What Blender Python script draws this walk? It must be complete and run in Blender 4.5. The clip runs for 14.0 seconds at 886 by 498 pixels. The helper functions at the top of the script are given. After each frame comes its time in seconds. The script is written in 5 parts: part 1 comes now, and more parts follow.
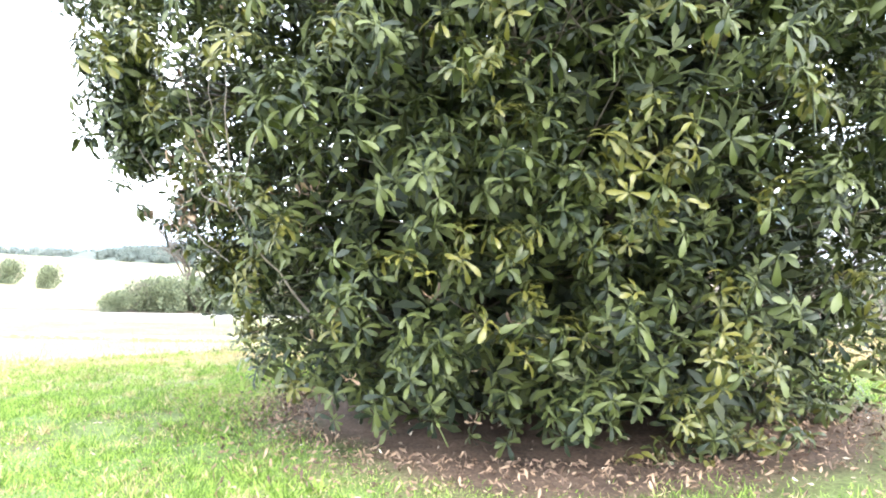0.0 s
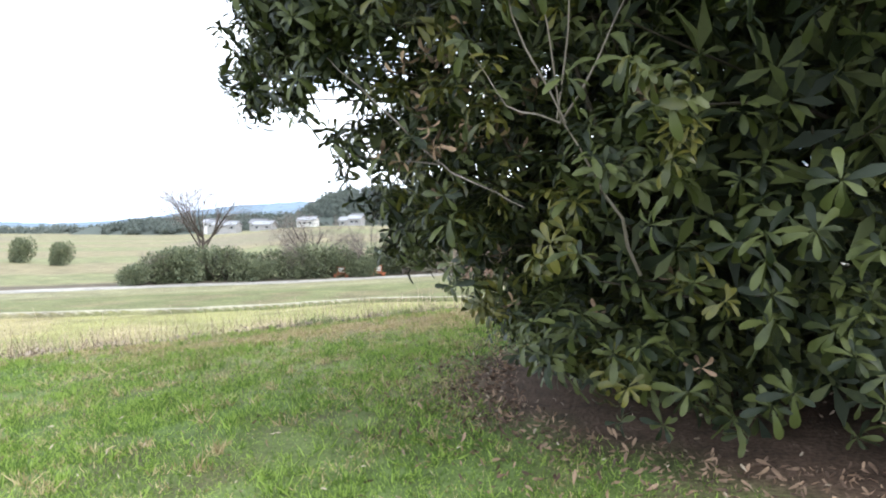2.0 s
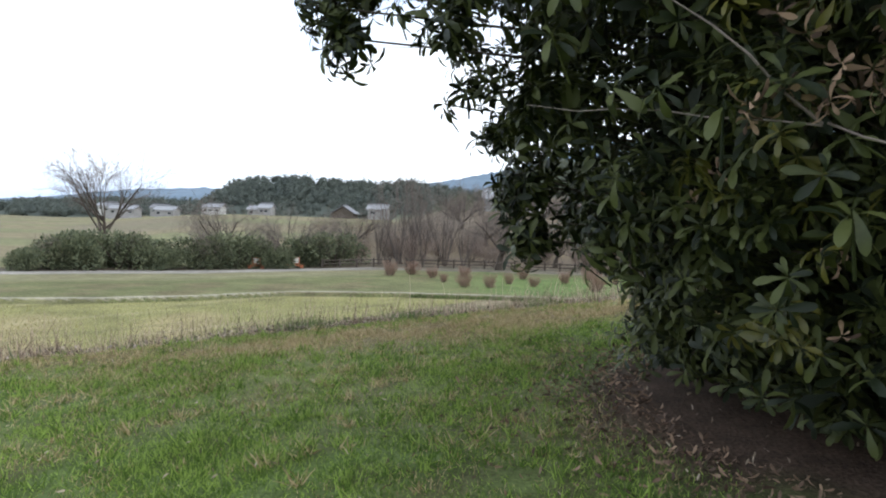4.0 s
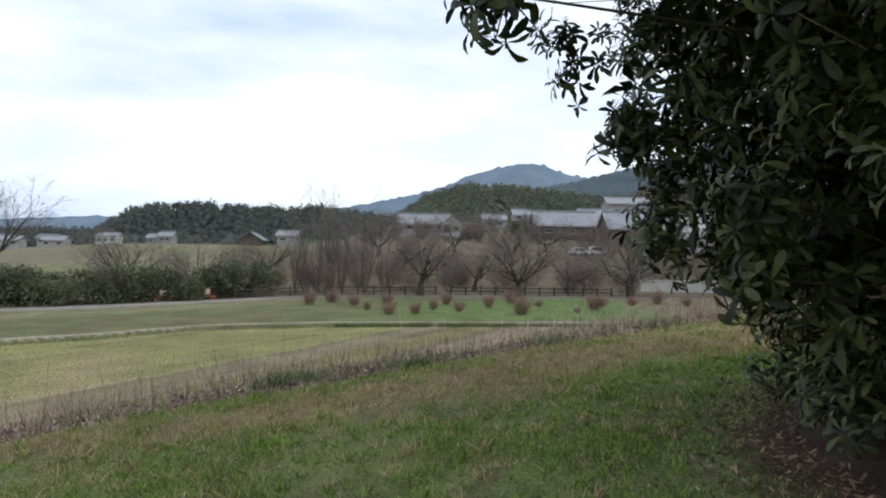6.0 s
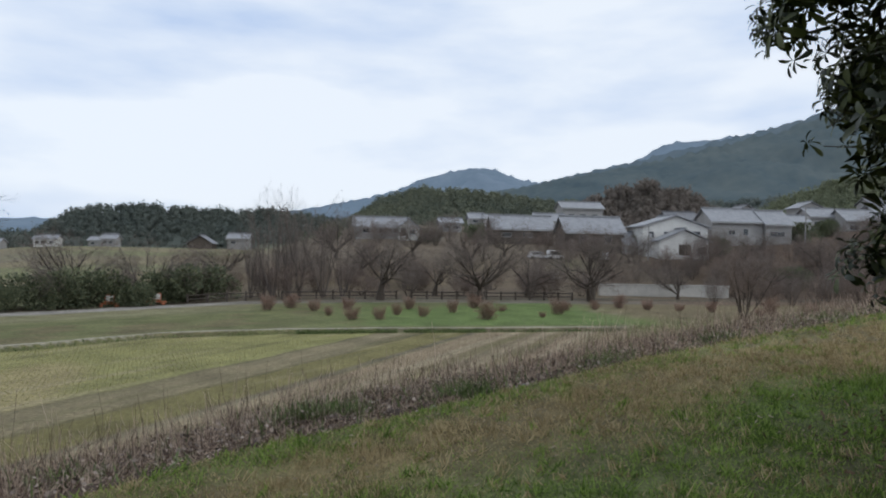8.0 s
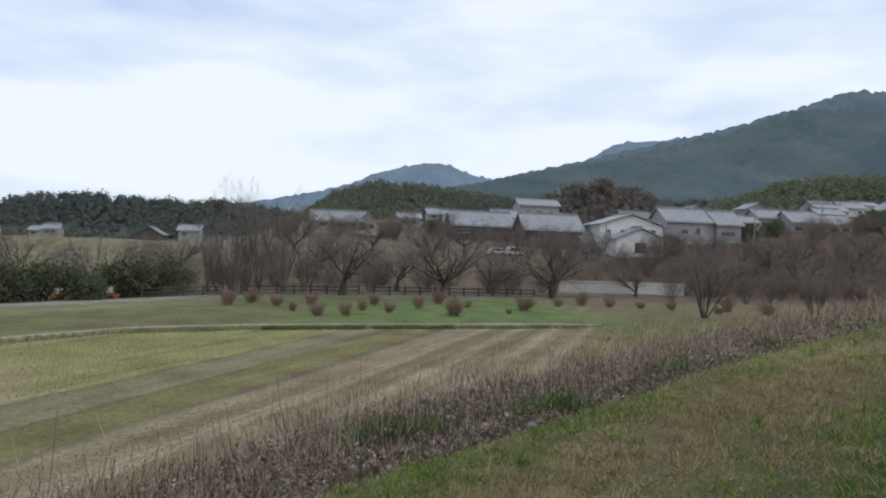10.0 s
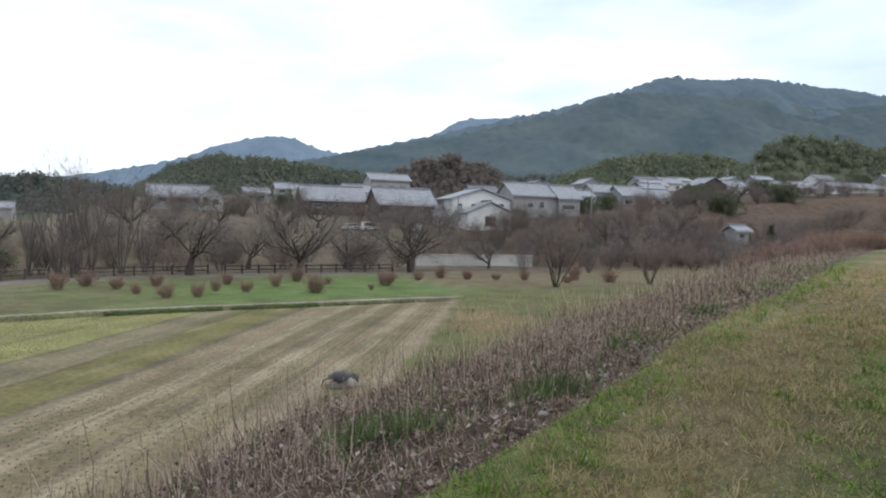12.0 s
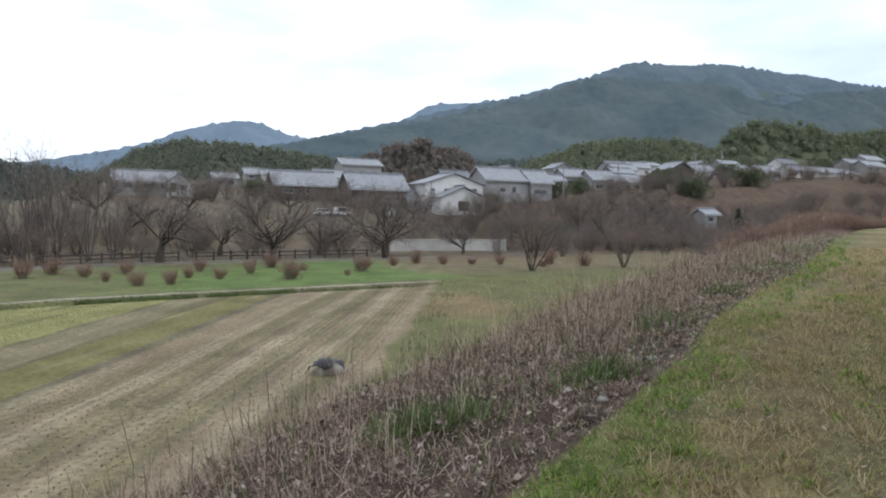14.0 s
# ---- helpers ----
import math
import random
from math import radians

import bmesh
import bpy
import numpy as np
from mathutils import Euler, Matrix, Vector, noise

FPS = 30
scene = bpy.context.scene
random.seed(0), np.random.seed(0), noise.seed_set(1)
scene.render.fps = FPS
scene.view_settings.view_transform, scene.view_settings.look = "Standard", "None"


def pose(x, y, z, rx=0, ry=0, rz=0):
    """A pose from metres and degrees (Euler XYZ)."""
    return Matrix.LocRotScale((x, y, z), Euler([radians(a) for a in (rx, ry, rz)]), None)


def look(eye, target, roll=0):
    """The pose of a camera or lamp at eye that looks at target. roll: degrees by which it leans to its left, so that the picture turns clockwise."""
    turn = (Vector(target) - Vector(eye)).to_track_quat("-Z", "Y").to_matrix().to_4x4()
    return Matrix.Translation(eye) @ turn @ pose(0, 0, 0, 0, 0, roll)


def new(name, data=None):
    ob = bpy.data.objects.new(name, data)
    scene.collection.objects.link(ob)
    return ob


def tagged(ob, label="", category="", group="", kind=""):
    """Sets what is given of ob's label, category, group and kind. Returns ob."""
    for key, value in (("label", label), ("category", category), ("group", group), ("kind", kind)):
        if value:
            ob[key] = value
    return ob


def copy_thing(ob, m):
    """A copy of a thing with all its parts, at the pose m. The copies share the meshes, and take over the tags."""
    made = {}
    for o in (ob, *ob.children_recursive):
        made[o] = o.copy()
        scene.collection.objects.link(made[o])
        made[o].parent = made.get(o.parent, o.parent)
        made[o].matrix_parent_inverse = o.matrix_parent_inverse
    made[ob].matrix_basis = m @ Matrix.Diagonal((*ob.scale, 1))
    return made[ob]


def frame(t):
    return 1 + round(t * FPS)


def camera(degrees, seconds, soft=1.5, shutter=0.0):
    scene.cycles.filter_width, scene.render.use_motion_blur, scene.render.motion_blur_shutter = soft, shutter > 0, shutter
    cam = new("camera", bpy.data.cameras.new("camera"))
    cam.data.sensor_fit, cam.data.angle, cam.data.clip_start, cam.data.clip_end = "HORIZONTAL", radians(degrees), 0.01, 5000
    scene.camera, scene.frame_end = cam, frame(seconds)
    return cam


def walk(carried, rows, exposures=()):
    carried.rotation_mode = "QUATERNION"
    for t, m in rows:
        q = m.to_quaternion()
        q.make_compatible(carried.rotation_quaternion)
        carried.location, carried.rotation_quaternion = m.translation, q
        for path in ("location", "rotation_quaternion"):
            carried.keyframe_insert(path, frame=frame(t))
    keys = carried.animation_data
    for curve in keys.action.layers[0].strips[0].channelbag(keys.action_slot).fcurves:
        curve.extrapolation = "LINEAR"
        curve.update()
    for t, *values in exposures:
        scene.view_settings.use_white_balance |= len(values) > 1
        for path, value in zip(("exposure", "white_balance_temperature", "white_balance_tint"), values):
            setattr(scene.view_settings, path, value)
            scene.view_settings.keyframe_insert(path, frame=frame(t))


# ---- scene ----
cam = camera(66.9, 14.0, soft=2.0)
PATH = [
    (0, (6.147, -4.096, 1.649), (5.669, -2.155, 1.707), 3),
    (0.5, (5.625, -3.859, 1.616), (5.254, -1.895, 1.677), 2.6),
    (1, (5.070, -3.601, 1.609), (4.627, -1.651, 1.589), 2.1),
    (1.5, (4.556, -3.441, 1.586), (4.186, -1.476, 1.566), 1.3),
    (2, (4.072, -3.113, 1.543), (3.586, -1.174, 1.470), -0.1),
    (2.5, (3.598, -2.937, 1.534), (3.233, -0.971, 1.468), 2),
    (3, (3.148, -2.615, 1.473), (2.858, -0.637, 1.408), 2),
    (3.2, (2.942, -2.518, 1.459), (2.613, -0.549, 1.348), 2),
    (5.3, (1.263, -1.347, 1.548), (1.282, 0.653, 1.557), 2.1),
    (5.5, (1.098, -1.211, 1.525), (1.110, 0.789, 1.541), 1.7),
    (6, (0.776, -0.786, 1.508), (0.823, 1.213, 1.505), 1.1),
    (6.5, (0.474, -0.375, 1.511), (0.485, 1.625, 1.528), 0.2),
    (7, (0.133, -0.055, 1.513), (0.260, 1.941, 1.535), 0.3),
    (7.5, (-0.102, 0.340, 1.521), (-0.100, 2.340, 1.533), 0.1),
    (8, (-0.364, 0.651, 1.487), (-0.174, 2.642, 1.498), 1.2),
    (8.2, (-0.464, 0.798, 1.483), (-0.156, 2.775, 1.508), 1.7),
    (10.3, (-1.873, 1.661, 1.508), (-1.534, 3.632, 1.493), 2.1),
    (10.5, (-2.003, 1.791, 1.515), (-1.530, 3.733, 1.470), 2),
    (11, (-2.185, 2.194, 1.451), (-1.598, 4.106, 1.429), 2.8),
    (11.5, (-2.378, 2.474, 1.423), (-1.738, 4.368, 1.339), 1.9),
    (12, (-2.655, 2.726, 1.415), (-1.892, 4.574, 1.353), 1.2),
    (12.5, (-2.826, 3.080, 1.346), (-2.301, 5.009, 1.276), 0.8),
    (13, (-3.000, 3.217, 1.328), (-2.410, 5.126, 1.254), 0.6),
    (13.5, (-3.136, 3.294, 1.317), (-2.365, 5.138, 1.237), 0.4),
    (14, (-3.098, 3.328, 1.323), (-2.254, 5.138, 1.219), 0.9),
]
EXPOSURES = [(0, 2.86), (0.5, 2.68), (1.0, 2.35), (1.5, 1.8), (2.0, 1.3), (3.0, 0.72), (5.5, -0.15), (6.5, -0.35), (8.0, -0.55), (10.5, -0.42), (11.5, -0.22), (12.5, -0.12), (14, -0.12)]
EXPOSURES = [(t, stops, 6150, 10) for t, stops in EXPOSURES]
walk(cam, [(t, look(eye, target, roll)) for t, eye, target, roll in PATH], EXPOSURES)

# ---- sky and sun ----
SUN_EL, SUN_AZ = 40, 125
world = bpy.data.worlds.new("overcast_sky")
scene.world = world
world.use_nodes = True
wn, wl = world.node_tree.nodes, world.node_tree.links
sky = wn.new("ShaderNodeTexSky")
sky.sky_type, sky.sun_disc = "NISHITA", False
sky.sun_elevation, sky.sun_rotation = radians(SUN_EL), radians(SUN_AZ)
sky.dust_density = 2.0
coord = wn.new("ShaderNodeTexCoord")
wmap = wn.new("ShaderNodeMapping")
wmap.inputs["Scale"].default_value = (1.5, 1.5, 5.5)
wl.new(coord.outputs["Generated"], wmap.inputs["Vector"])
cloud = wn.new("ShaderNodeTexNoise")
cloud.inputs["Scale"].default_value, cloud.inputs["Detail"].default_value, cloud.inputs["Roughness"].default_value = 1.25, 7, 0.5
wl.new(wmap.outputs["Vector"], cloud.inputs["Vector"])
cover = wn.new("ShaderNodeValToRGB")
cover.color_ramp.elements[0].position, cover.color_ramp.elements[0].color = 0.31, (7.6, 9.5, 12.8, 1)
cover.color_ramp.elements[1].position, cover.color_ramp.elements[1].color = 0.53, (13.6, 14.2, 14.8, 1)
wl.new(cloud.outputs["Fac"], cover.inputs["Fac"])
wmix = wn.new("ShaderNodeMixRGB")
wmix.inputs["Fac"].default_value = 0.9
wl.new(sky.outputs["Color"], wmix.inputs["Color1"])
wl.new(cover.outputs["Color"], wmix.inputs["Color2"])
bg = wn["Background"]
bg.inputs["Strength"].default_value = 0.1
wl.new(wmix.outputs["Color"], bg.inputs["Color"])
sun = new("sun", bpy.data.lights.new("sun", "SUN"))
sun.data.energy, sun.data.angle, sun.data.color = 0.9, radians(20), (1.0, 0.95, 0.86)
sun.rotation_euler = Euler((radians(90 - SUN_EL), 0, radians(180 - SUN_AZ)))

# ---- helpers for building ----
RS = np.random.RandomState(7)


def mesh_of(name, verts, faces, material, smooth=False):
    """One mesh from arrays: vertices n x 3, faces m x k."""
    verts, faces = np.asarray(verts, dtype=np.float32), np.asarray(faces, dtype=np.int32)
    me = bpy.data.meshes.new(name)
    m, k = faces.shape
    me.vertices.add(len(verts))
    me.vertices.foreach_set("co", verts.ravel())
    me.loops.add(m * k)
    me.loops.foreach_set("vertex_index", faces.ravel())
    me.polygons.add(m)
    me.polygons.foreach_set("loop_start", np.arange(0, m * k, k, dtype=np.int32))
    if smooth:
        me.polygons.foreach_set("use_smooth", np.ones(m, dtype=bool))
    me.update(calc_edges=True)
    me.materials.append(material)
    return me


def child(name, me, parent, label="", kind=""):
    ob = new(name, me)
    ob.parent = parent
    return tagged(ob, label, kind=kind)


def part(name, bm, material, parent, label=""):
    """Links a bmesh as one mesh object under a thing or a part."""
    me = bpy.data.meshes.new(name)
    bm.normal_update()
    bm.to_mesh(me)
    bm.free()
    me.materials.append(material)
    return child(name, me, parent, label)


def add_box(bm, x0, x1, y0, y1, z0, z1, bevel=0.0):
    r = bmesh.ops.create_cube(bm, size=1.0, matrix=Matrix.Translation(((x0 + x1) / 2, (y0 + y1) / 2, (z0 + z1) / 2)) @ Matrix.Diagonal((x1 - x0, y1 - y0, z1 - z0, 1)))
    if bevel:
        es = list({e for v in r["verts"] for e in v.link_edges})
        bmesh.ops.bevel(bm, geom=es, offset=bevel, segments=2, affect="EDGES")
    return bm


def box(x0, x1, y0, y1, z0, z1, bevel=0.0):
    return add_box(bmesh.new(), x0, x1, y0, y1, z0, z1, bevel)


def stamp(base, faces, mats):
    """Copies a small shape (n x 3) through many 3 x 4 matrices into one array."""
    n, m = len(base), len(mats)
    v = np.einsum("mij,nj->mni", mats[:, :, :3], base) + mats[:, None, :, 3]
    f = faces[None] + (np.arange(m) * n)[:, None, None]
    return v.reshape(-1, 3), f.reshape(-1, faces.shape[1])


def frames_from(p, axis, spin, size):
    """3 x 4 matrices whose z runs along axis, turned by spin, scaled by size (m,) or (m, 3)."""
    z = axis / np.linalg.norm(axis, axis=1, keepdims=True)
    ref = np.where(np.abs(z[:, 2:3]) > 0.95, np.array([[1.0, 0, 0]]), np.array([[0, 0, 1.0]]))
    x = np.cross(ref, z)
    x /= np.linalg.norm(x, axis=1, keepdims=True)
    y = np.cross(z, x)
    c, s = np.cos(spin)[:, None], np.sin(spin)[:, None]
    x, y = x * c + y * s, y * c - x * s
    size = np.asarray(size, dtype=float)
    if size.ndim == 1:
        size = np.repeat(size[:, None], 3, 1)
    return np.stack([x * size[:, :1], y * size[:, 1:2], z * size[:, 2:3], p], axis=2)


def tubes(segs, sides):
    """Tapered tubes for rows of (p0, p1, r0, r1)."""
    a = np.array([s[0] for s in segs], dtype=float)
    b = np.array([s[1] for s in segs], dtype=float)
    r0 = np.array([s[2] for s in segs])[:, None, None]
    r1 = np.array([s[3] for s in segs])[:, None, None]
    d = b - a
    d /= np.linalg.norm(d, axis=1, keepdims=True) + 1e-9
    ref = np.where(np.abs(d[:, 2:3]) > 0.9, np.array([[1.0, 0, 0]]), np.array([[0, 0, 1.0]]))
    u = np.cross(ref, d)
    u /= np.linalg.norm(u, axis=1, keepdims=True)
    w = np.cross(d, u)
    an = np.arange(sides) * 2 * np.pi / sides
    ring = u[:, None, :] * np.cos(an)[None, :, None] + w[:, None, :] * np.sin(an)[None, :, None]
    v = np.concatenate([a[:, None] + ring * r0, b[:, None] + ring * r1], axis=1)
    i = np.arange(sides)
    j = (i + 1) % sides
    f = np.stack([i, j, j + sides, i + sides], axis=1)
    f = f[None] + (np.arange(len(a)) * 2 * sides)[:, None, None]
    return v.reshape(-1, 3), f.reshape(-1, 4)


def smoothstep(a, b, x):
    t = np.clip((x - a) / (b - a), 0, 1)
    return t * t * (3 - 2 * t)


def wave_noise(x, y, scale, seed=0):
    """A cheap smooth noise in -1..1 from a few sines."""
    r = np.random.RandomState(seed)
    out = np.zeros_like(np.asarray(x, dtype=float))
    for _ in range(7):
        k, ph = r.normal(size=2) * 2.2 / scale, r.uniform(0, 6.28)
        out = out + np.sin(k[0] * x + k[1] * y + ph)
    return out / 4.0


# ---- materials ----
def material(name, dark, light, scale=8.0, rough=0.8, bump=0.3, fine=6.0, island=0.0, obj=0.0, translucent=0.0, spec=0.4):
    """A surface that varies between two colours at two scales, and from piece to piece."""
    m = bpy.data.materials.new(name)
    m.use_nodes = True
    n, l = m.node_tree.nodes, m.node_tree.links
    b = n["Principled BSDF"]
    tc = n.new("ShaderNodeTexCoord")
    n1 = n.new("ShaderNodeTexNoise")
    n1.inputs["Scale"].default_value, n1.inputs["Detail"].default_value = scale, 5
    n2 = n.new("ShaderNodeTexNoise")
    n2.inputs["Scale"].default_value, n2.inputs["Detail"].default_value = scale * fine, 3
    for t in (n1, n2):
        l.new(tc.outputs["Object"], t.inputs["Vector"])
    add = n.new("ShaderNodeMath")
    add.operation = "MULTIPLY_ADD"
    l.new(n1.outputs["Fac"], add.inputs[0])
    add.inputs[1].default_value = 0.6
    half = n.new("ShaderNodeMath")
    half.operation = "MULTIPLY"
    half.inputs[1].default_value = 0.4
    l.new(n2.outputs["Fac"], half.inputs[0])
    l.new(half.outputs[0], add.inputs[2])
    last = add
    for amount, node, out in ((island, "ShaderNodeNewGeometry", "Random Per Island"), (obj, "ShaderNodeObjectInfo", "Random")):
        if amount:
            g = n.new(node)
            k = n.new("ShaderNodeMath")
            k.operation = "MULTIPLY_ADD"
            l.new(g.outputs[out], k.inputs[0])
            k.inputs[1].default_value = amount
            sub = n.new("ShaderNodeMath")
            sub.operation = "SUBTRACT"
            l.new(last.outputs[0], sub.inputs[0])
            sub.inputs[1].default_value = amount / 2
            l.new(sub.outputs[0], k.inputs[2])
            last = k
    ramp = n.new("ShaderNodeValToRGB")
    ramp.color_ramp.elements[0].position, ramp.color_ramp.elements[1].position = 0.3, 0.7
    ramp.color_ramp.elements[0].color, ramp.color_ramp.elements[1].color = (*dark, 1), (*light, 1)
    l.new(last.outputs[0], ramp.inputs["Fac"])
    l.new(ramp.outputs["Color"], b.inputs["Base Color"])
    b.inputs["Roughness"].default_value = rough
    b.inputs["Specular IOR Level"].default_value = spec
    if bump:
        bp = n.new("ShaderNodeBump")
        bp.inputs["Strength"].default_value, bp.inputs["Distance"].default_value = bump, 0.5 / (scale * fine)
        l.new(n2.outputs["Fac"], bp.inputs["Height"])
        l.new(bp.outputs["Normal"], b.inputs["Normal"])
    if translucent:
        tr = n.new("ShaderNodeBsdfTranslucent")
        l.new(ramp.outputs["Color"], tr.inputs["Color"])
        mx = n.new("ShaderNodeMixShader")
        mx.inputs["Fac"].default_value = translucent
        l.new(b.outputs[0], mx.inputs[1])
        l.new(tr.outputs[0], mx.inputs[2])
        l.new(mx.outputs[0], n["Material Output"].inputs["Surface"])
    return m


def ground_material():
    """Soil and turf: the sown colour of each plot, broken up by noise at three scales."""
    m = bpy.data.materials.new("ground_cover")
    m.use_nodes = True
    n, l = m.node_tree.nodes, m.node_tree.links
    b = n["Principled BSDF"]
    at = n.new("ShaderNodeVertexColor")
    at.layer_name = "plot"
    tc = n.new("ShaderNodeTexCoord")
    col = at.outputs["Color"]
    fac = None
    for scale, detail, lo, hi in ((0.35, 4, 0.78, 1.22), (4.0, 5, 0.72, 1.3), (38.0, 4, 0.6, 1.4)):
        t = n.new("ShaderNodeTexNoise")
        t.inputs["Scale"].default_value, t.inputs["Detail"].default_value = scale, detail
        l.new(tc.outputs["Object"], t.inputs["Vector"])
        mr = n.new("ShaderNodeMapRange")
        mr.inputs["From Min"].default_value, mr.inputs["From Max"].default_value = 0.3, 0.7
        mr.inputs["To Min"].default_value, mr.inputs["To Max"].default_value = lo, hi
        l.new(t.outputs["Fac"], mr.inputs["Value"])
        mu = n.new("ShaderNodeVectorMath")
        mu.operation = "SCALE"
        l.new(col, mu.inputs[0])
        l.new(mr.outputs["Result"], mu.inputs["Scale"])
        col, fac = mu.outputs["Vector"], t
    l.new(col, b.inputs["Base Color"])
    b.inputs["Roughness"].default_value = 0.95
    b.inputs["Specular IOR Level"].default_value = 0.15
    bp = n.new("ShaderNodeBump")
    bp.inputs["Strength"].default_value, bp.inputs["Distance"].default_value = 0.6, 0.03
    l.new(fac.outputs["Fac"], bp.inputs["Height"])
    l.new(bp.outputs["Normal"], b.inputs["Normal"])
    return m


GROUND = ground_material()
LEAF = material("evergreen_leaf", (0.013, 0.02, 0.007), (0.075, 0.087, 0.025), 3.0, 0.52, 0.0, 8, island=0.9, translucent=0.06, spec=0.3)
LEAF_YOUNG = material("young_leaf", (0.045, 0.052, 0.011), (0.13, 0.12, 0.024), 3.0, 0.4, 0.0, 8, island=0.6, translucent=0.2)
LEAF_DEAD = material("dead_leaf", (0.075, 0.046, 0.03), (0.3, 0.2, 0.13), 6.0, 0.8, 0.0, 6, island=0.9)
BARK = material("grey_brown_bark", (0.032, 0.026, 0.021), (0.105, 0.082, 0.062), 6.0, 0.9, 0.8)
BARK_PALE = material("pale_brown_bark", (0.085, 0.068, 0.058), (0.18, 0.15, 0.13), 3.0, 0.9, 0.4)
TWIG_RUSSET = material("russet_twig", (0.2, 0.125, 0.092), (0.34, 0.225, 0.17), 3.0, 0.9, 0.0, island=0.5)
TWIG = material("bare_twig", (0.12, 0.098, 0.085), (0.23, 0.19, 0.165), 3.0, 0.9, 0.0, island=0.5)
TWIG_RED = material("reddish_twig", (0.145, 0.108, 0.092), (0.26, 0.2, 0.165), 3.0, 0.9, 0.0, island=0.5)
GRASS = material("lawn_grass", (0.085, 0.145, 0.026), (0.31, 0.42, 0.095), 1.6, 0.75, 0.0, 5, island=0.9, translucent=0.4, spec=0.12)
WEED = material("green_weed", (0.065, 0.09, 0.03), (0.2, 0.26, 0.09), 2.0, 0.7, 0.0, island=0.5, translucent=0.2)
GRASS_DRY = material("dry_lawn_grass", (0.27, 0.21, 0.105), (0.56, 0.45, 0.26), 1.2, 0.8, 0.0, 5, island=0.9, translucent=0.35, spec=0.15)
STRAW = material("dry_reed", (0.115, 0.077, 0.056), (0.58, 0.45, 0.345), 1.2, 0.85, 0.0, island=0.95, spec=0.2)
LEAF_MAT = material("withered_bank_leaf", (0.11, 0.083, 0.068), (0.44, 0.36, 0.3), 2.0, 0.85, 0.0, island=0.95, spec=0.2)
LITTER = material("pale_fallen_leaf", (0.2, 0.15, 0.1), (0.48, 0.4, 0.3), 6.0, 0.8, 0.0, island=0.8)
STUBBLE = material("rice_stubble", (0.19, 0.15, 0.09), (0.34, 0.29, 0.175), 0.6, 0.9, 0.0, island=0.4, spec=0.2)
STUBBLE_GREEN = material("regrown_stubble", (0.34, 0.32, 0.14), (0.46, 0.43, 0.2), 0.4, 0.9, 0.0, island=0.4, spec=0.2)
HEDGE = material("hedge_leaf", (0.062, 0.08, 0.045), (0.175, 0.19, 0.105), 0.6, 0.8, 0.0, island=0.5)
# far crowns: paled, greyed colours and translucency stand in for distance haze
WOODS = material("woodland_crown", (0.11, 0.13, 0.118), (0.16, 0.176, 0.15), 0.05, 0.95, 0.0, 9, island=0.25, translucent=0.35, spec=0.1)
HILLWOOD = material("mixed_woodland_crown", (0.12, 0.138, 0.112), (0.2, 0.21, 0.145), 0.03, 0.95, 0.0, 5, island=0.25, translucent=0.35, spec=0.1)
GROVE = material("bamboo_grove_crown", (0.145, 0.165, 0.11), (0.23, 0.245, 0.155), 0.05, 0.95, 0.0, 9, island=0.25, translucent=0.35, spec=0.1)
RUSSET = material("bare_woodland_crown", (0.16, 0.14, 0.122), (0.24, 0.205, 0.175), 0.1, 0.95, 0.0, 9, island=0.25, translucent=0.35, spec=0.1)
# aerial haze is painted into these base colours: paler and bluer with distance
HILL_NEAR = material("hazed_wooded_mountain", (0.072, 0.1, 0.115), (0.13, 0.152, 0.15), 0.008, 1.0, 0.0, 7, spec=0.0)
HILL_FAR = material("hazed_distant_mountain", (0.15, 0.2, 0.25), (0.2, 0.25, 0.305), 0.006, 1.0, 0.0, 7, spec=0.0)
HILL_MID = material("hazed_upper_mountain", (0.1, 0.135, 0.16), (0.148, 0.18, 0.2), 0.008, 1.0, 0.0, 7, spec=0.0)
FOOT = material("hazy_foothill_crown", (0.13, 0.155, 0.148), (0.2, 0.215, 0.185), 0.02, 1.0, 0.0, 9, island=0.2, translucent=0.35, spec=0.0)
PLASTER = material("white_plaster", (0.5, 0.49, 0.47), (0.68, 0.67, 0.64), 0.5, 0.85, 0.1)
PLASTER_GREY = material("grey_render", (0.24, 0.235, 0.23), (0.36, 0.35, 0.34), 0.5, 0.85, 0.1)
PLANK = material("dark_weathered_board", (0.05, 0.04, 0.033), (0.13, 0.105, 0.085), 1.2, 0.85, 0.2)
TILE = material("grey_roof_tile", (0.19, 0.195, 0.21), (0.33, 0.335, 0.35), 1.0, 0.5, 0.3)
TILE_DARK = material("dark_roof_tile", (0.10, 0.10, 0.11), (0.2, 0.2, 0.21), 1.0, 0.5, 0.3)
GLASS = material("window_glass", (0.02, 0.025, 0.03), (0.05, 0.055, 0.06), 0.5, 0.08, 0.0, spec=0.6)
METAL = material("window_metal", (0.3, 0.3, 0.3), (0.45, 0.45, 0.45), 3.0, 0.5, 0.0)
CONCRETE = material("pale_concrete", (0.36, 0.35, 0.32), (0.52, 0.5, 0.46), 0.6, 0.9, 0.2)
FENCE = material("weathered_fence_wood", (0.045, 0.036, 0.03), (0.11, 0.09, 0.072), 2.0, 0.9, 0.3)
ORANGE = material("orange_barrier_paint", (0.35, 0.11, 0.05), (0.5, 0.17, 0.08), 4.0, 0.6, 0.0)
WHITE = material("white_panel", (0.6, 0.58, 0.54), (0.78, 0.76, 0.72), 4.0, 0.6, 0.0)
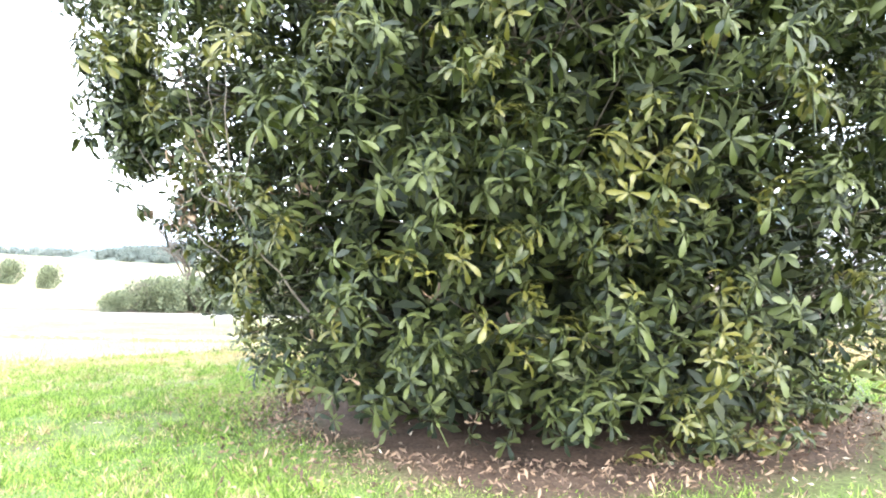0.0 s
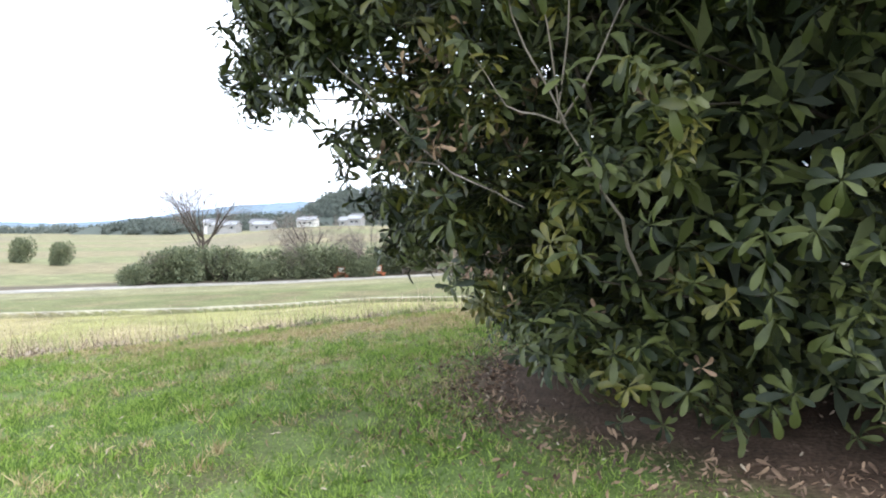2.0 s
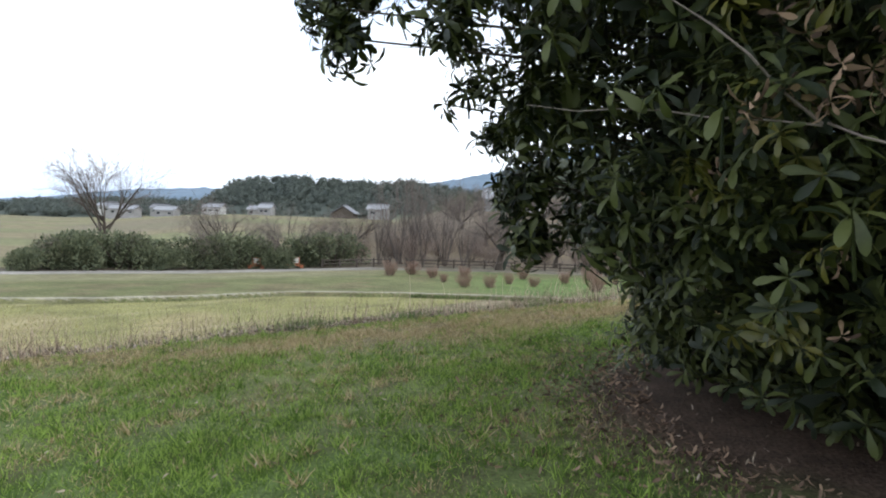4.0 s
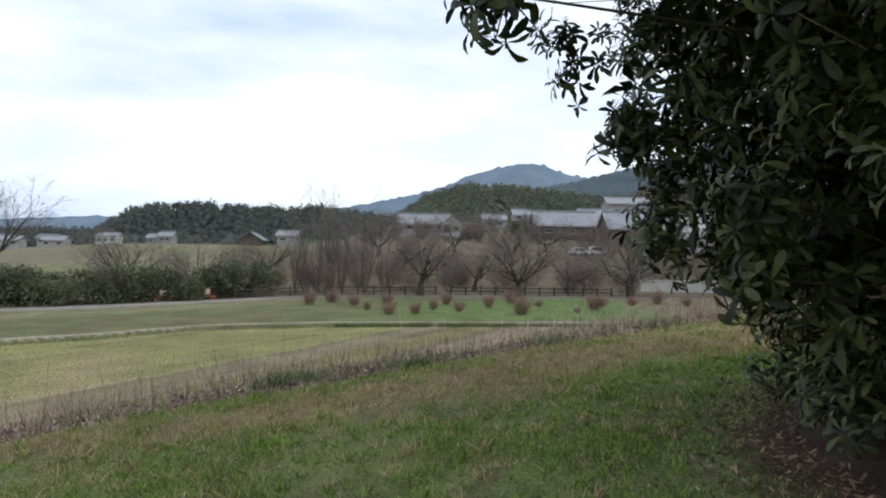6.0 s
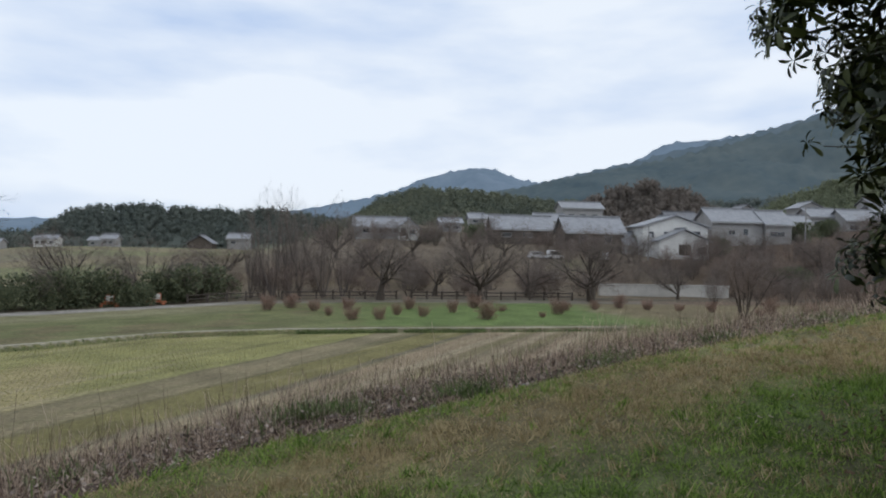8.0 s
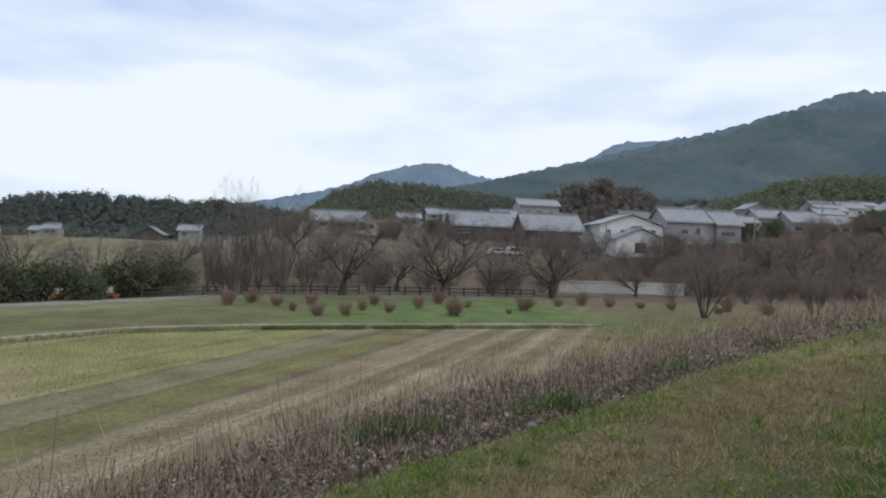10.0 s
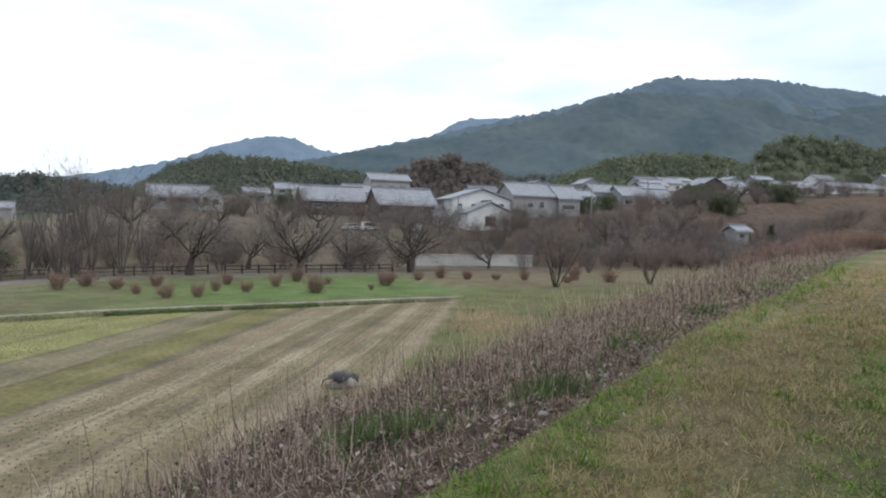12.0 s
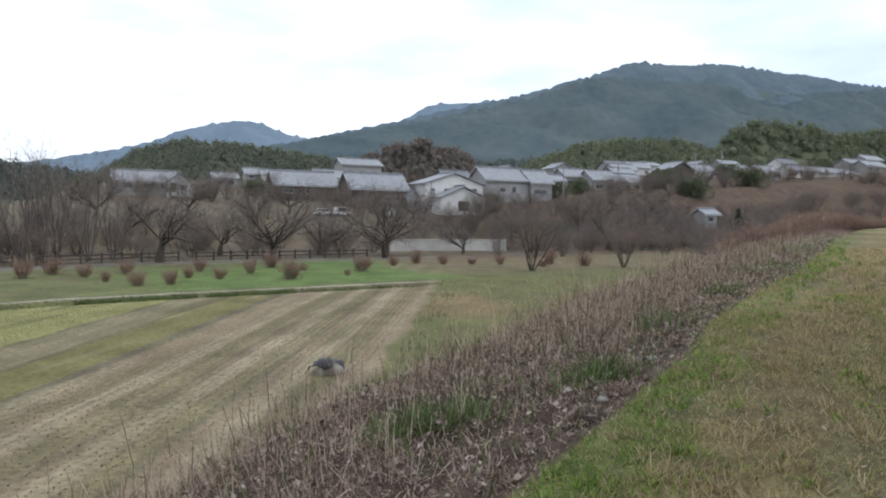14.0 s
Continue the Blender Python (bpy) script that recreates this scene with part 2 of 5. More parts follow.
CAR_WHITE = material("white_car_paint", (0.72, 0.72, 0.72), (0.8, 0.8, 0.8), 1.0, 0.25, 0.0)
RUBBER = material("black_rubber", (0.015, 0.015, 0.015), (0.03, 0.03, 0.03), 6.0, 0.8, 0.1)
TARP = material("faded_dark_sheet", (0.02, 0.019, 0.022), (0.07, 0.062, 0.066), 5.0, 0.6, 0.4)
SOIL = material("crumbly_soil", (0.045, 0.033, 0.026), (0.12, 0.09, 0.07), 9.0, 0.95, 0.8)
ROCK = material("pale_stone", (0.22, 0.2, 0.17), (0.42, 0.39, 0.34), 9.0, 0.9, 0.5)

# ---- the lie of the land ----
EDGE = [(-60, -34), (-30, -13), (-14, -2), (-8, 1.7), (-5, 3.4), (-3.6, 4.2), (-2.6, 4.95), (-1.43, 6.1), (-0.7, 6.55), (0.2, 7.05),
        (1.5, 7.8), (2.8, 8.75), (4.2, 9.55), (7, 10.9), (11.5, 13.6), (20, 19), (40, 31), (80, 50), (300, 90)]
BUND = [(-90, 10), (-45, 31), (-26.5, 40.5), (-21.5, 44), (-16, 50), (-8, 53), (-2, 54), (7.6, 55.5), (19.3, 57), (34, 59)]
ROAD = [(-400, -60), (-120, 18), (-60, 48), (-49, 57), (-41.6, 63), (-29, 71.5), (-12, 79), (1, 83), (15, 84), (48, 87), (100, 96), (300, 120)]
BUSH = (5.45, 3.0)
ROW = (0.476, 0.88)


def along(points, x):
    return np.interp(x, [p[0] for p in points], [p[1] for p in points])


def edge_off(x, y):
    """Metres past the rim of the lawn, towards the fields."""
    return (y - along(EDGE, x)) * 0.86


def height(x, y):
    x, y = np.asarray(x, dtype=float), np.asarray(y, dtype=float)
    lawn = np.interp(x, [-60, -30, -8, -3, 0, 5, 9, 14, 30, 200], [-2, -1.2, -0.55, -0.21, 0, 0.35, 0.58, 0.74, 0.8, 1.0])
    lawn = lawn + 0.018 * wave_noise(x, y, 1.1, 3) + 0.03 * wave_noise(x, y, 3.5, 4)
    s = edge_off(x, y)
    bank = lawn - np.interp(s, [0, 0.25, 2.9, 5, 12, 400], [0, 0.1, 0.48, 1.5, 6.5, 250])
    bank = bank + 0.06 * wave_noise(x, y, 0.4, 6) * smoothstep(0.15, 0.6, s) * smoothstep(4.5, 3.0, s)
    low = -5.0 + 0.3 * smoothstep(0, 0.4, y - along(BUND, x)) * smoothstep(24, 19, x) + 0.3 * smoothstep(19, 24, x) * smoothstep(50, 62, y)
    d = y - along(ROAD, x)
    rise = 2.0 + 0.065 * np.maximum(0, x - 60) + 0.11 * np.clip(x + 60, 0, 60) / 60 * np.clip(y - 139, 0, 75)
    near = np.interp(d, [4.5, 8, 14, 24, 40], [0, 0.15, -0.3, 0.5, 3.2])
    village = near + np.clip((d - 26) / 26, 0, 1) * (rise + 4.5 - near)
    plain = np.interp(d, [4.5, 8, 60, 150, 180, 300, 1000, 4000], [0, 0, 2.0, 5.9, 6.5, 6.3, 5.6, 5.0])
    open_side = smoothstep(-0.4, -0.75, x / np.maximum(y, 30))
    plain = plain * (1 - open_side) + open_side * np.interp(d, [4.5, 8, 60, 300, 1000, 4000], [0, 0, 0.4, 1.0, 2.0, 3.5])
    side = smoothstep(-50, -8, x)
    low = low + np.where(d > 4.5, village * side + plain * (1 - side), 0)
    low = low - 0.65 * smoothstep(-12, -35, x) * smoothstep(-30, -5, d)
    low = low + np.where(d > 6, 0.12 * wave_noise(x, y, 6, 9), 0.02 * wave_noise(x, y, 4, 8))
    return np.where(s <= 0, lawn, np.maximum(bank, np.minimum(low, lawn + 400)))


def hz(x, y):
    return float(height(np.array([x]), np.array([y]))[0])


def lush(x, y):
    """How green the turf is: 1 near the tree's open side and along the rim, less on the dry ground beyond."""
    n = wave_noise(x, y, 1.3, 16)
    near = np.maximum(smoothstep(5.9, 4.2, y + 0.5 * n - 0.35 * np.clip(x, -2, 2)), smoothstep(4.9, 3.5, np.hypot(x - BUSH[0], y - BUSH[1])))
    rim = 0.55 * smoothstep(-0.9, -0.2, edge_off(x, y)) * smoothstep(-2.5, -1.0, x)
    return np.clip(np.maximum(near, rim) * 0.95 + 0.3 * n, 0, 1)


def soil_off(x, y):
    """Metres from the evergreen tree's foot, less on the side where bare soil reaches further out."""
    turn = np.arctan2(y - BUSH[1], x - BUSH[0])
    return np.hypot(x - BUSH[0], y - BUSH[1]) - 0.6 * smoothstep(-2.3, -1.6, turn) * smoothstep(0.3, -0.1, turn)


def plot_colour(x, y):
    """The colour of what grows or lies on the ground, by plot."""
    x, y = np.asarray(x, dtype=float), np.asarray(y, dtype=float)
    c = np.zeros(x.shape + (3,))

    def lay(mask, rgb):
        w = np.clip(mask, 0, 1)[..., None]
        c[:] = c * (1 - w) + np.array(rgb) * w

    n1, n2, n3 = wave_noise(x, y, 2.2, 11), wave_noise(x, y, 9, 12), wave_noise(x, y, 0.7, 13)
    s, d = edge_off(x, y), y - along(ROAD, x)
    v, u = x * ROW[1] - y * ROW[0], x * ROW[0] + y * ROW[1]
    lay(np.ones_like(x), (0.16, 0.145, 0.07))
    lay(smoothstep(-0.2, 0.5, n2), (0.13, 0.15, 0.055))
    # fields below the bank
    lay(smoothstep(-25.6, -26.2, v + 0.3 * n1), (0.222, 0.212, 0.085))
    lay(smoothstep(-25.6, -26.2, v) * smoothstep(0.1, 0.5, n2), (0.257, 0.218, 0.109))
    lay(smoothstep(-26.2, -25.7, v + 0.25 * n1) * smoothstep(-22.6, -23.2, v + 0.25 * n1), (0.2, 0.168, 0.1))
    lay(smoothstep(-23.2, -22.7, v + 0.2 * n1) * smoothstep(-19.4, -20.0, v), (0.165, 0.145, 0.06))
    lay(smoothstep(-20.1, -19.8, v) * smoothstep(-19.0, -19.5, v + 0.1 * n1), (0.135, 0.115, 0.075))
    lay(smoothstep(-19.5, -19.1, v) * smoothstep(-8.0, -8.8, v + 0.4 * n1), (0.225, 0.175, 0.112))
    stripe = smoothstep(0.1, 0.7, np.sin(v * 2.3 + 0.5 * n2)) * smoothstep(-18.2, -17.2, v) * smoothstep(-8.3, -9.4, v)
    lay(stripe * 0.5, (0.15, 0.138, 0.06))
    lay(smoothstep(0.2, 0.9, np.sin(v * 5.4 + n2)) * smoothstep(-18.6, -17.8, v) * smoothstep(-8.3, -9.4, v) * 0.35, (0.15, 0.125, 0.08))
    pale = smoothstep(0.3, 0.9, np.sin(v * 2.3 + 2.6 + 0.5 * n2)) * smoothstep(-18.6, -17.2, v) * smoothstep(-8.3, -9.4, v)
    lay(pale * 0.75, (0.31, 0.26, 0.17))
    streak = wave_noise(v, u * 0.07, 0.75, 83)
    lay(smoothstep(0.3, 0.9, streak) * smoothstep(-8.2, -9.4, v) * 0.5, (0.3, 0.255, 0.16))
    lay(smoothstep(-0.3, -0.9, streak) * smoothstep(-8.2, -9.4, v) * 0.5, (0.125, 0.115, 0.055))
    for at, wide, deep in ((-25.9, 0.3, 0.55), (-22.8, 0.28, 0.6), (-17.0, 0.2, 0.35), (-15.1, 0.22, 0.45), (-12.7, 0.25, 0.5), (-10.9, 0.2, 0.35)):
        lay(smoothstep(wide, wide * 0.3, np.abs(v - at + 0.15 * n1)) * deep, (0.115, 0.098, 0.062))
    lay(smoothstep(-8.8, -8.2, v + 0.5 * n1), (0.132, 0.13, 0.055))
    lay(smoothstep(-8.4, -7.6, v) * smoothstep(6.0, 3.0, np.hypot(x - 17, (y - 47) * 0.6)), (0.19, 0.145, 0.075))
    # terrace past the bund
    b = y - along(BUND, x)
    on = smoothstep(23, 20, x)
    lay(smoothstep(-0.5, -0.2, b) * smoothstep(0.5, 0.25, b) * on * 0.6, (0.07, 0.072, 0.04))
    lay(smoothstep(0.35, 0.5, b) * on, (0.31, 0.28, 0.22))
    lay(smoothstep(0.9, 1.2, b + 0.2 * n1) * on, (0.13, 0.135, 0.058))
    lay(smoothstep(0.9, 1.4, b) * on * smoothstep(0.1, 0.7, wave_noise(x, y, 3.2, 55)) * 0.7, (0.145, 0.118, 0.065))
    lay(smoothstep(1.5, 2.5, b) * smoothstep(-8, 4, x) * smoothstep(30, 22, x) * smoothstep(0.6, 0.0, n2) * 0.85, (0.115, 0.165, 0.05))
    lay(smoothstep(22, 30, x) * smoothstep(60, 70, y), (0.16, 0.13, 0.075))
    lay(smoothstep(-14, -6, d) * smoothstep(-8, -20, x) * 0.7, (0.22, 0.2, 0.12))
    # road, brush and the rising ground behind it
    lay(smoothstep(-0.4, 0.3, d + 0.1 * n1) * smoothstep(5.0, 4.3, d), (0.3, 0.28, 0.25))
    lay(smoothstep(-0.4, 0.3, d + 0.1 * n1) * smoothstep(5.0, 4.3, d) * smoothstep(-24, -10, x), (0.155, 0.135, 0.105))
    lay(smoothstep(-2, 0, d) * smoothstep(30, 45, x), (0.14, 0.1, 0.07))
    lay(smoothstep(4.4, 5.2, d), (0.1, 0.082, 0.058))
    lay(smoothstep(7, 13, d + 2 * n2) * smoothstep(60, 40, x), (0.145, 0.115, 0.082))
    lay(smoothstep(10, 25, d) * smoothstep(0.4, 0.9, wave_noise(x, y, 14, 21)) * 0.6, (0.17, 0.135, 0.085))
    lay(smoothstep(20, 34, d) * smoothstep(0.4, 0.9, wave_noise(x, y, 20, 22)) * 0.5, (0.11, 0.115, 0.06))
    lay(smoothstep(-15, -40, x) * smoothstep(9, 14, d), (0.2, 0.17, 0.1))
    lay(smoothstep(-15, -40, x) * smoothstep(9, 14, d) * smoothstep(0.0, 0.5, np.sin(d * 0.11 + 0.6 * n2)), (0.17, 0.17, 0.085))
    lay(smoothstep(55, 90, d) * smoothstep(0.2, 0.8, wave_noise(x, y, 40, 23)) * 0.7, (0.17, 0.145, 0.1))
    lay(smoothstep(6, 12, d + 2 * n2) * smoothstep(110, 80, d) * smoothstep(45, 70, x), (0.11, 0.078, 0.056))
    # bank and lawn
    inner = smoothstep(13, 9, s)
    lay(inner * smoothstep(-0.1, 0.15, s), (0.1, 0.07, 0.052))
    lawn = smoothstep(0.12, -0.05, s + 0.12 * n3)
    lay(lawn, (0.215, 0.17, 0.085))
    lay(lawn * lush(x, y), (0.1, 0.14, 0.042))
    lay(lawn * smoothstep(0.1, 0.8, wave_noise(x, y, 0.35, 19)) * 0.5, (0.12, 0.092, 0.058))
    lay(lawn * smoothstep(0.2, 0.9, wave_noise(x, y, 1.7, 15)) * 0.45, (0.16, 0.14, 0.08))
    lay(smoothstep(3.05, 2.35, soil_off(x, y) + 0.22 * n3), (0.085, 0.058, 0.042))
    return c


def build_ground():
    def lines(a, b, step, lo, hi, grow):
        mid = list(np.arange(a, b, step))
        out, st, p = [], step, a
        while p > lo:
            st = min(st * grow, 400)
            p -= st
            out.append(p)
        after, st, p = [], step, mid[-1]
        while p < hi:
            st = min(st * grow, 400)
            p += st
            after.append(p)
        return np.array(out[::-1] + mid + after)
    xs = lines(-5, 9, 0.125, -3600, 3600, 1.026)
    ya = list(np.arange(-4, 15, 0.125)) + list(np.arange(15, 64, 0.22)) + list(np.arange(64, 130, 0.8))
    yb, st, p = [], 0.8, ya[-1]
    while p < 4200:
        st = min(st * 1.05, 400)
        p += st
        yb.append(p)
    yc, st, p = [], 0.125, -4.0
    while p > -3000:
        st *= 1.12
        p -= st
        yc.append(p)
    ys = np.array(yc[::-1] + ya + yb)
    X, Y = np.meshgrid(xs, ys)
    Z = height(X, Y)
    nx, ny = len(xs), len(ys)
    i = (np.arange(ny - 1)[:, None] * nx + np.arange(nx - 1)[None]).ravel()
    me = mesh_of("ground", np.stack([X, Y, Z], -1).reshape(-1, 3), np.stack([i, i + 1, i + nx + 1, i + nx], 1), GROUND, True)
    col = plot_colour(X, Y).reshape(-1, 3)
    layer = me.color_attributes.new("plot", "FLOAT_COLOR", "POINT")
    layer.data.foreach_set("color", np.concatenate([col, np.ones((len(col), 1))], 1).astype(np.float32).ravel())
    tagged(new("ground", me), "mown lawn, dry reed bank and harvested paddies below", "ground", kind="structure")


build_ground()


# ---- mountains and woods ----
def ridge(name, label, points, y, span, rough, material, base=0.0, n=220, rows=34, seed=0):
    """A mountain flank that climbs from base to a skyline of (x, z) points at distance y."""
    r = np.random.RandomState(seed)
    xs = np.linspace(points[0][0], points[-1][0], n)
    top = np.interp(xs, [p[0] for p in points], [p[1] for p in points])
    k = np.array([1, 2, 3, 2, 1]) / 9
    top = np.convolve(np.pad(top, 2, "edge"), k, "valid")
    t = np.linspace(0, 1, rows)[:, None]
    X = np.repeat(xs[None], rows, 0)
    Yb = y - (1 - t) * span + 0 * X
    gul = 1 + (0.16 * wave_noise(X, Yb, span * 0.22, seed + 5) + 0.1 * wave_noise(X, Yb, span * 0.08, seed + 9)) * np.sin(np.pi * np.clip(t, 0, 1))
    Z = base + (top[None] - base) * (t ** 0.85) * gul + r.normal(size=X.shape) * rough * (0.3 + 0.7 * t)
    Z[0] = base - 40
    back = np.stack([xs, np.full(n, y + span * 0.5), np.full(n, base - 40.0)], -1)
    v = np.concatenate([np.stack([X, Yb, Z], -1).reshape(-1, 3), back])
    i = (np.arange(rows)[:, None] * n + np.arange(n - 1)[None]).ravel()
    me = mesh_of(name, v, np.stack([i, i + 1, i + n + 1, i + n], 1), material, True)
    return tagged(new(name, me), label, "mountain", kind="structure")


# ridges carry their haze in the material colour, strongest on HILL_FAR
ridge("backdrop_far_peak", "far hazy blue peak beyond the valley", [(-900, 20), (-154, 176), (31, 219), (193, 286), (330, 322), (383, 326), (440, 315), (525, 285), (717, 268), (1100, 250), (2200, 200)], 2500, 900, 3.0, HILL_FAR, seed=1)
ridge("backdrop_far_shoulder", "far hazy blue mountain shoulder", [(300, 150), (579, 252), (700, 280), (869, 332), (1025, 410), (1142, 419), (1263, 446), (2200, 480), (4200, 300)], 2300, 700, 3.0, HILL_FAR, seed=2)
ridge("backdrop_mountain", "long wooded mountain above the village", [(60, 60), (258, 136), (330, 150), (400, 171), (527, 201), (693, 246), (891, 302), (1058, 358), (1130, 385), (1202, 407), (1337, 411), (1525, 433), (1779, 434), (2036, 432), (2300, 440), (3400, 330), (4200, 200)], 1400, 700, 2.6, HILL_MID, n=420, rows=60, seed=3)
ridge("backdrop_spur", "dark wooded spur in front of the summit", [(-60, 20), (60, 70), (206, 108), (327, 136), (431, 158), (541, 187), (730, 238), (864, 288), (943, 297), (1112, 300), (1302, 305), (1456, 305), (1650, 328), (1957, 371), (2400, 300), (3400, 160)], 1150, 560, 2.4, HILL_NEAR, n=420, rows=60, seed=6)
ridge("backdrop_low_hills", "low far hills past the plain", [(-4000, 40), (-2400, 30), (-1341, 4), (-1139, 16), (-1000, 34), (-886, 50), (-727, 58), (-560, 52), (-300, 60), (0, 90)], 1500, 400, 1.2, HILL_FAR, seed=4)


def ico(level):
    bm = bmesh.new()
    bmesh.ops.create_icosphere(bm, subdivisions=level, radius=1.0)
    v = np.array([q.co[:] for q in bm.verts])
    f = np.array([[q.index for q in p.verts] for p in bm.faces])
    bm.free()
    return v, f


def woods(name, label, points, y, deep, base, n, size, material, seed):
    """A stand of trees on a rise whose treetops follow the (x, z) points."""
    r = np.random.RandomState(seed)
    px, pz = [p[0] for p in points], [p[1] for p in points]
    x = r.uniform(px[0], px[-1], n)
    t = r.uniform(0, 1, n) ** 0.7
    top = np.interp(x, px, pz)
    sz = size * r.uniform(0.55, 1.25, n)
    z = base + (top - base) * t - sz * 0.9
    yy = y - (1 - t) * deep + r.uniform(-3, 3, n)
    base_v, base_f = ico(1)
    core = np.stack([np.eye(3) * q for q in sz * 0.62], 0) * np.array([1, 1, 1.2])[None, None]
    v, fc = stamp(base_v, base_f, np.concatenate([core, np.stack([x, yy, z], 1)[:, :, None]], 2))
    k = 100
    dirs = r.normal(size=(n * k, 3))
    dirs /= np.linalg.norm(dirs, axis=1, keepdims=True)
    lump = 0.5 + 0.62 * r.uniform(size=n * k)
    p = np.repeat(np.stack([x, yy, z], 1), k, 0) + dirs * (np.repeat(sz, k) * lump)[:, None] * np.array([1, 1, 1.25])
    tri = np.array([[-0.6, 0, -0.3], [0.6, 0, -0.3], [0, 0.1, 0.8]])
    v2, f2 = stamp(tri, np.array([[0, 1, 2]]), frames_from(p, np.cross(dirs, r.normal(size=(n * k, 3))), r.uniform(0, 6.28, n * k), np.repeat(sz, k) * r.uniform(0.16, 0.36, n * k)))
    vs, fs = [v, v2], [fc, f2 + len(v)]
    ob = new(name, mesh_of(name, np.concatenate(vs), np.concatenate(fs), material))
    tagged(ob, label, "woods", kind="stuff")
    # the rise under the trees
    xs = np.linspace(px[0] - 20, px[-1] + 20, 60)
    tz = np.interp(xs, px, pz) - size * 1.6
    rows = [(y - deep - 12, np.full(60, base - 8.0)), (y - deep * 0.5, base + (tz - base) * 0.5), (y, tz), (y + 60, np.full(60, base - 8.0))]
    v = np.concatenate([np.stack([xs, np.full(60, q[0]), q[1]], -1) for q in rows])
    i = (np.arange(3)[:, None] * 60 + np.arange(59)[None]).ravel()
    tagged(new(name + "_rise", mesh_of(name + "_rise", v, np.stack([i, i + 1, i + 61, i + 60], 1), material, True)), "wooded rise under the trees", "hill", kind="structure")


woods("wooded_hill", "dark evergreen wood on a low hill behind far houses", [(-300, 6), (-220, 9), (-182, 9), (-171, 18), (-158, 24), (-131, 26), (-97, 23.5), (-59, 25), (-27, 21), (-8, 17), (30, 16)], 380, 40, 0, 1500, 3.3, WOODS, 5)
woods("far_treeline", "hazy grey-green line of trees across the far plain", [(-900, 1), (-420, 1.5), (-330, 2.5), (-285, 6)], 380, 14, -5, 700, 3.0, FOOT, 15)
woods("village_wood", "olive-green wood on a hill behind village roofs", [(-40, 14), (-17, 23), (0, 36), (26, 43), (75, 41), (96, 38), (130, 36), (180, 30)], 420, 90, 8, 1900, 3.2, HILLWOOD, 6)
woods("bamboo_grove", "yellow-green bamboo grove above village houses", [(165, 20), (191, 32), (212, 40), (246, 46), (284, 47), (310, 42)], 300, 40, 20, 800, 3.2, GROVE, 7)
woods("tall_grove", "tall dark green grove above village houses", [(312, 40), (321, 56), (347, 64), (393, 66), (415, 58), (440, 62), (520, 70), (640, 72)], 300, 30, 22, 1100, 3.2, GROVE, 8)
woods("russet_copse", "brown leafless copse behind long roofs", [(70, 16), (85, 28), (104, 32), (120, 29), (135, 20)], 255, 20, 10, 400, 2.5, RUSSET, 9)
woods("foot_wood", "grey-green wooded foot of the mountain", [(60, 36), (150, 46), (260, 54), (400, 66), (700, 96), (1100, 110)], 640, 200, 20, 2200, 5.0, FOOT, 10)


# ---- houses ----
def prism(x0, x1, y0, y1, z0, z1, zr, axis):
    """Walls of a house with gables under a ridge along axis."""
    bm = bmesh.new()
    b = [bm.verts.new(p) for p in ((x0, y0, z0), (x1, y0, z0), (x1, y1, z0), (x0, y1, z0))]
    t = [bm.verts.new(p) for p in ((x0, y0, z1), (x1, y0, z1), (x1, y1, z1), (x0, y1, z1))]
    xm, ym = (x0 + x1) / 2, (y0 + y1) / 2
    r = [bm.verts.new(p) for p in (((x0, ym, zr), (x1, ym, zr)) if axis == "x" else ((xm, y0, zr), (xm, y1, zr)))]
    bm.faces.new(b[::-1])
    if axis == "x":
        bm.faces.new((b[0], b[1], t[1], t[0])), bm.faces.new((b[2], b[3], t[3], t[2]))
        bm.faces.new((b[1], b[2], t[2], r[1], t[1])), bm.faces.new((b[3], b[0], t[0], r[0], t[3]))
        bm.faces.new((t[0], t[1], r[1], r[0])), bm.faces.new((t[2], t[3], r[0], r[1]))
    else:
        bm.faces.new((b[0], b[1], t[1], r[0], t[0])), bm.faces.new((b[2], b[3], t[3], r[1], t[2]))
        bm.faces.new((b[1], b[2], t[2], t[1])), bm.faces.new((b[3], b[0], t[0], t[3]))
        bm.faces.new((t[1], t[2], r[1], r[0])), bm.faces.new((t[3], t[0], r[0], r[1]))
    return bm


def slab(a, b, c, d, thick):
    """A roof plane through four corners with a thickness."""
    bm = bmesh.new()
    lo = [bm.verts.new(p) for p in (a, b, c, d)]
    hi = [bm.verts.new((p[0], p[1], p[2] + thick)) for p in (a, b, c, d)]
    bm.faces.new(lo[::-1]), bm.faces.new(hi)
    for i in range(4):
        j = (i + 1) % 4
        bm.faces.new((lo[i], lo[j], hi[j], hi[i]))
    return bm


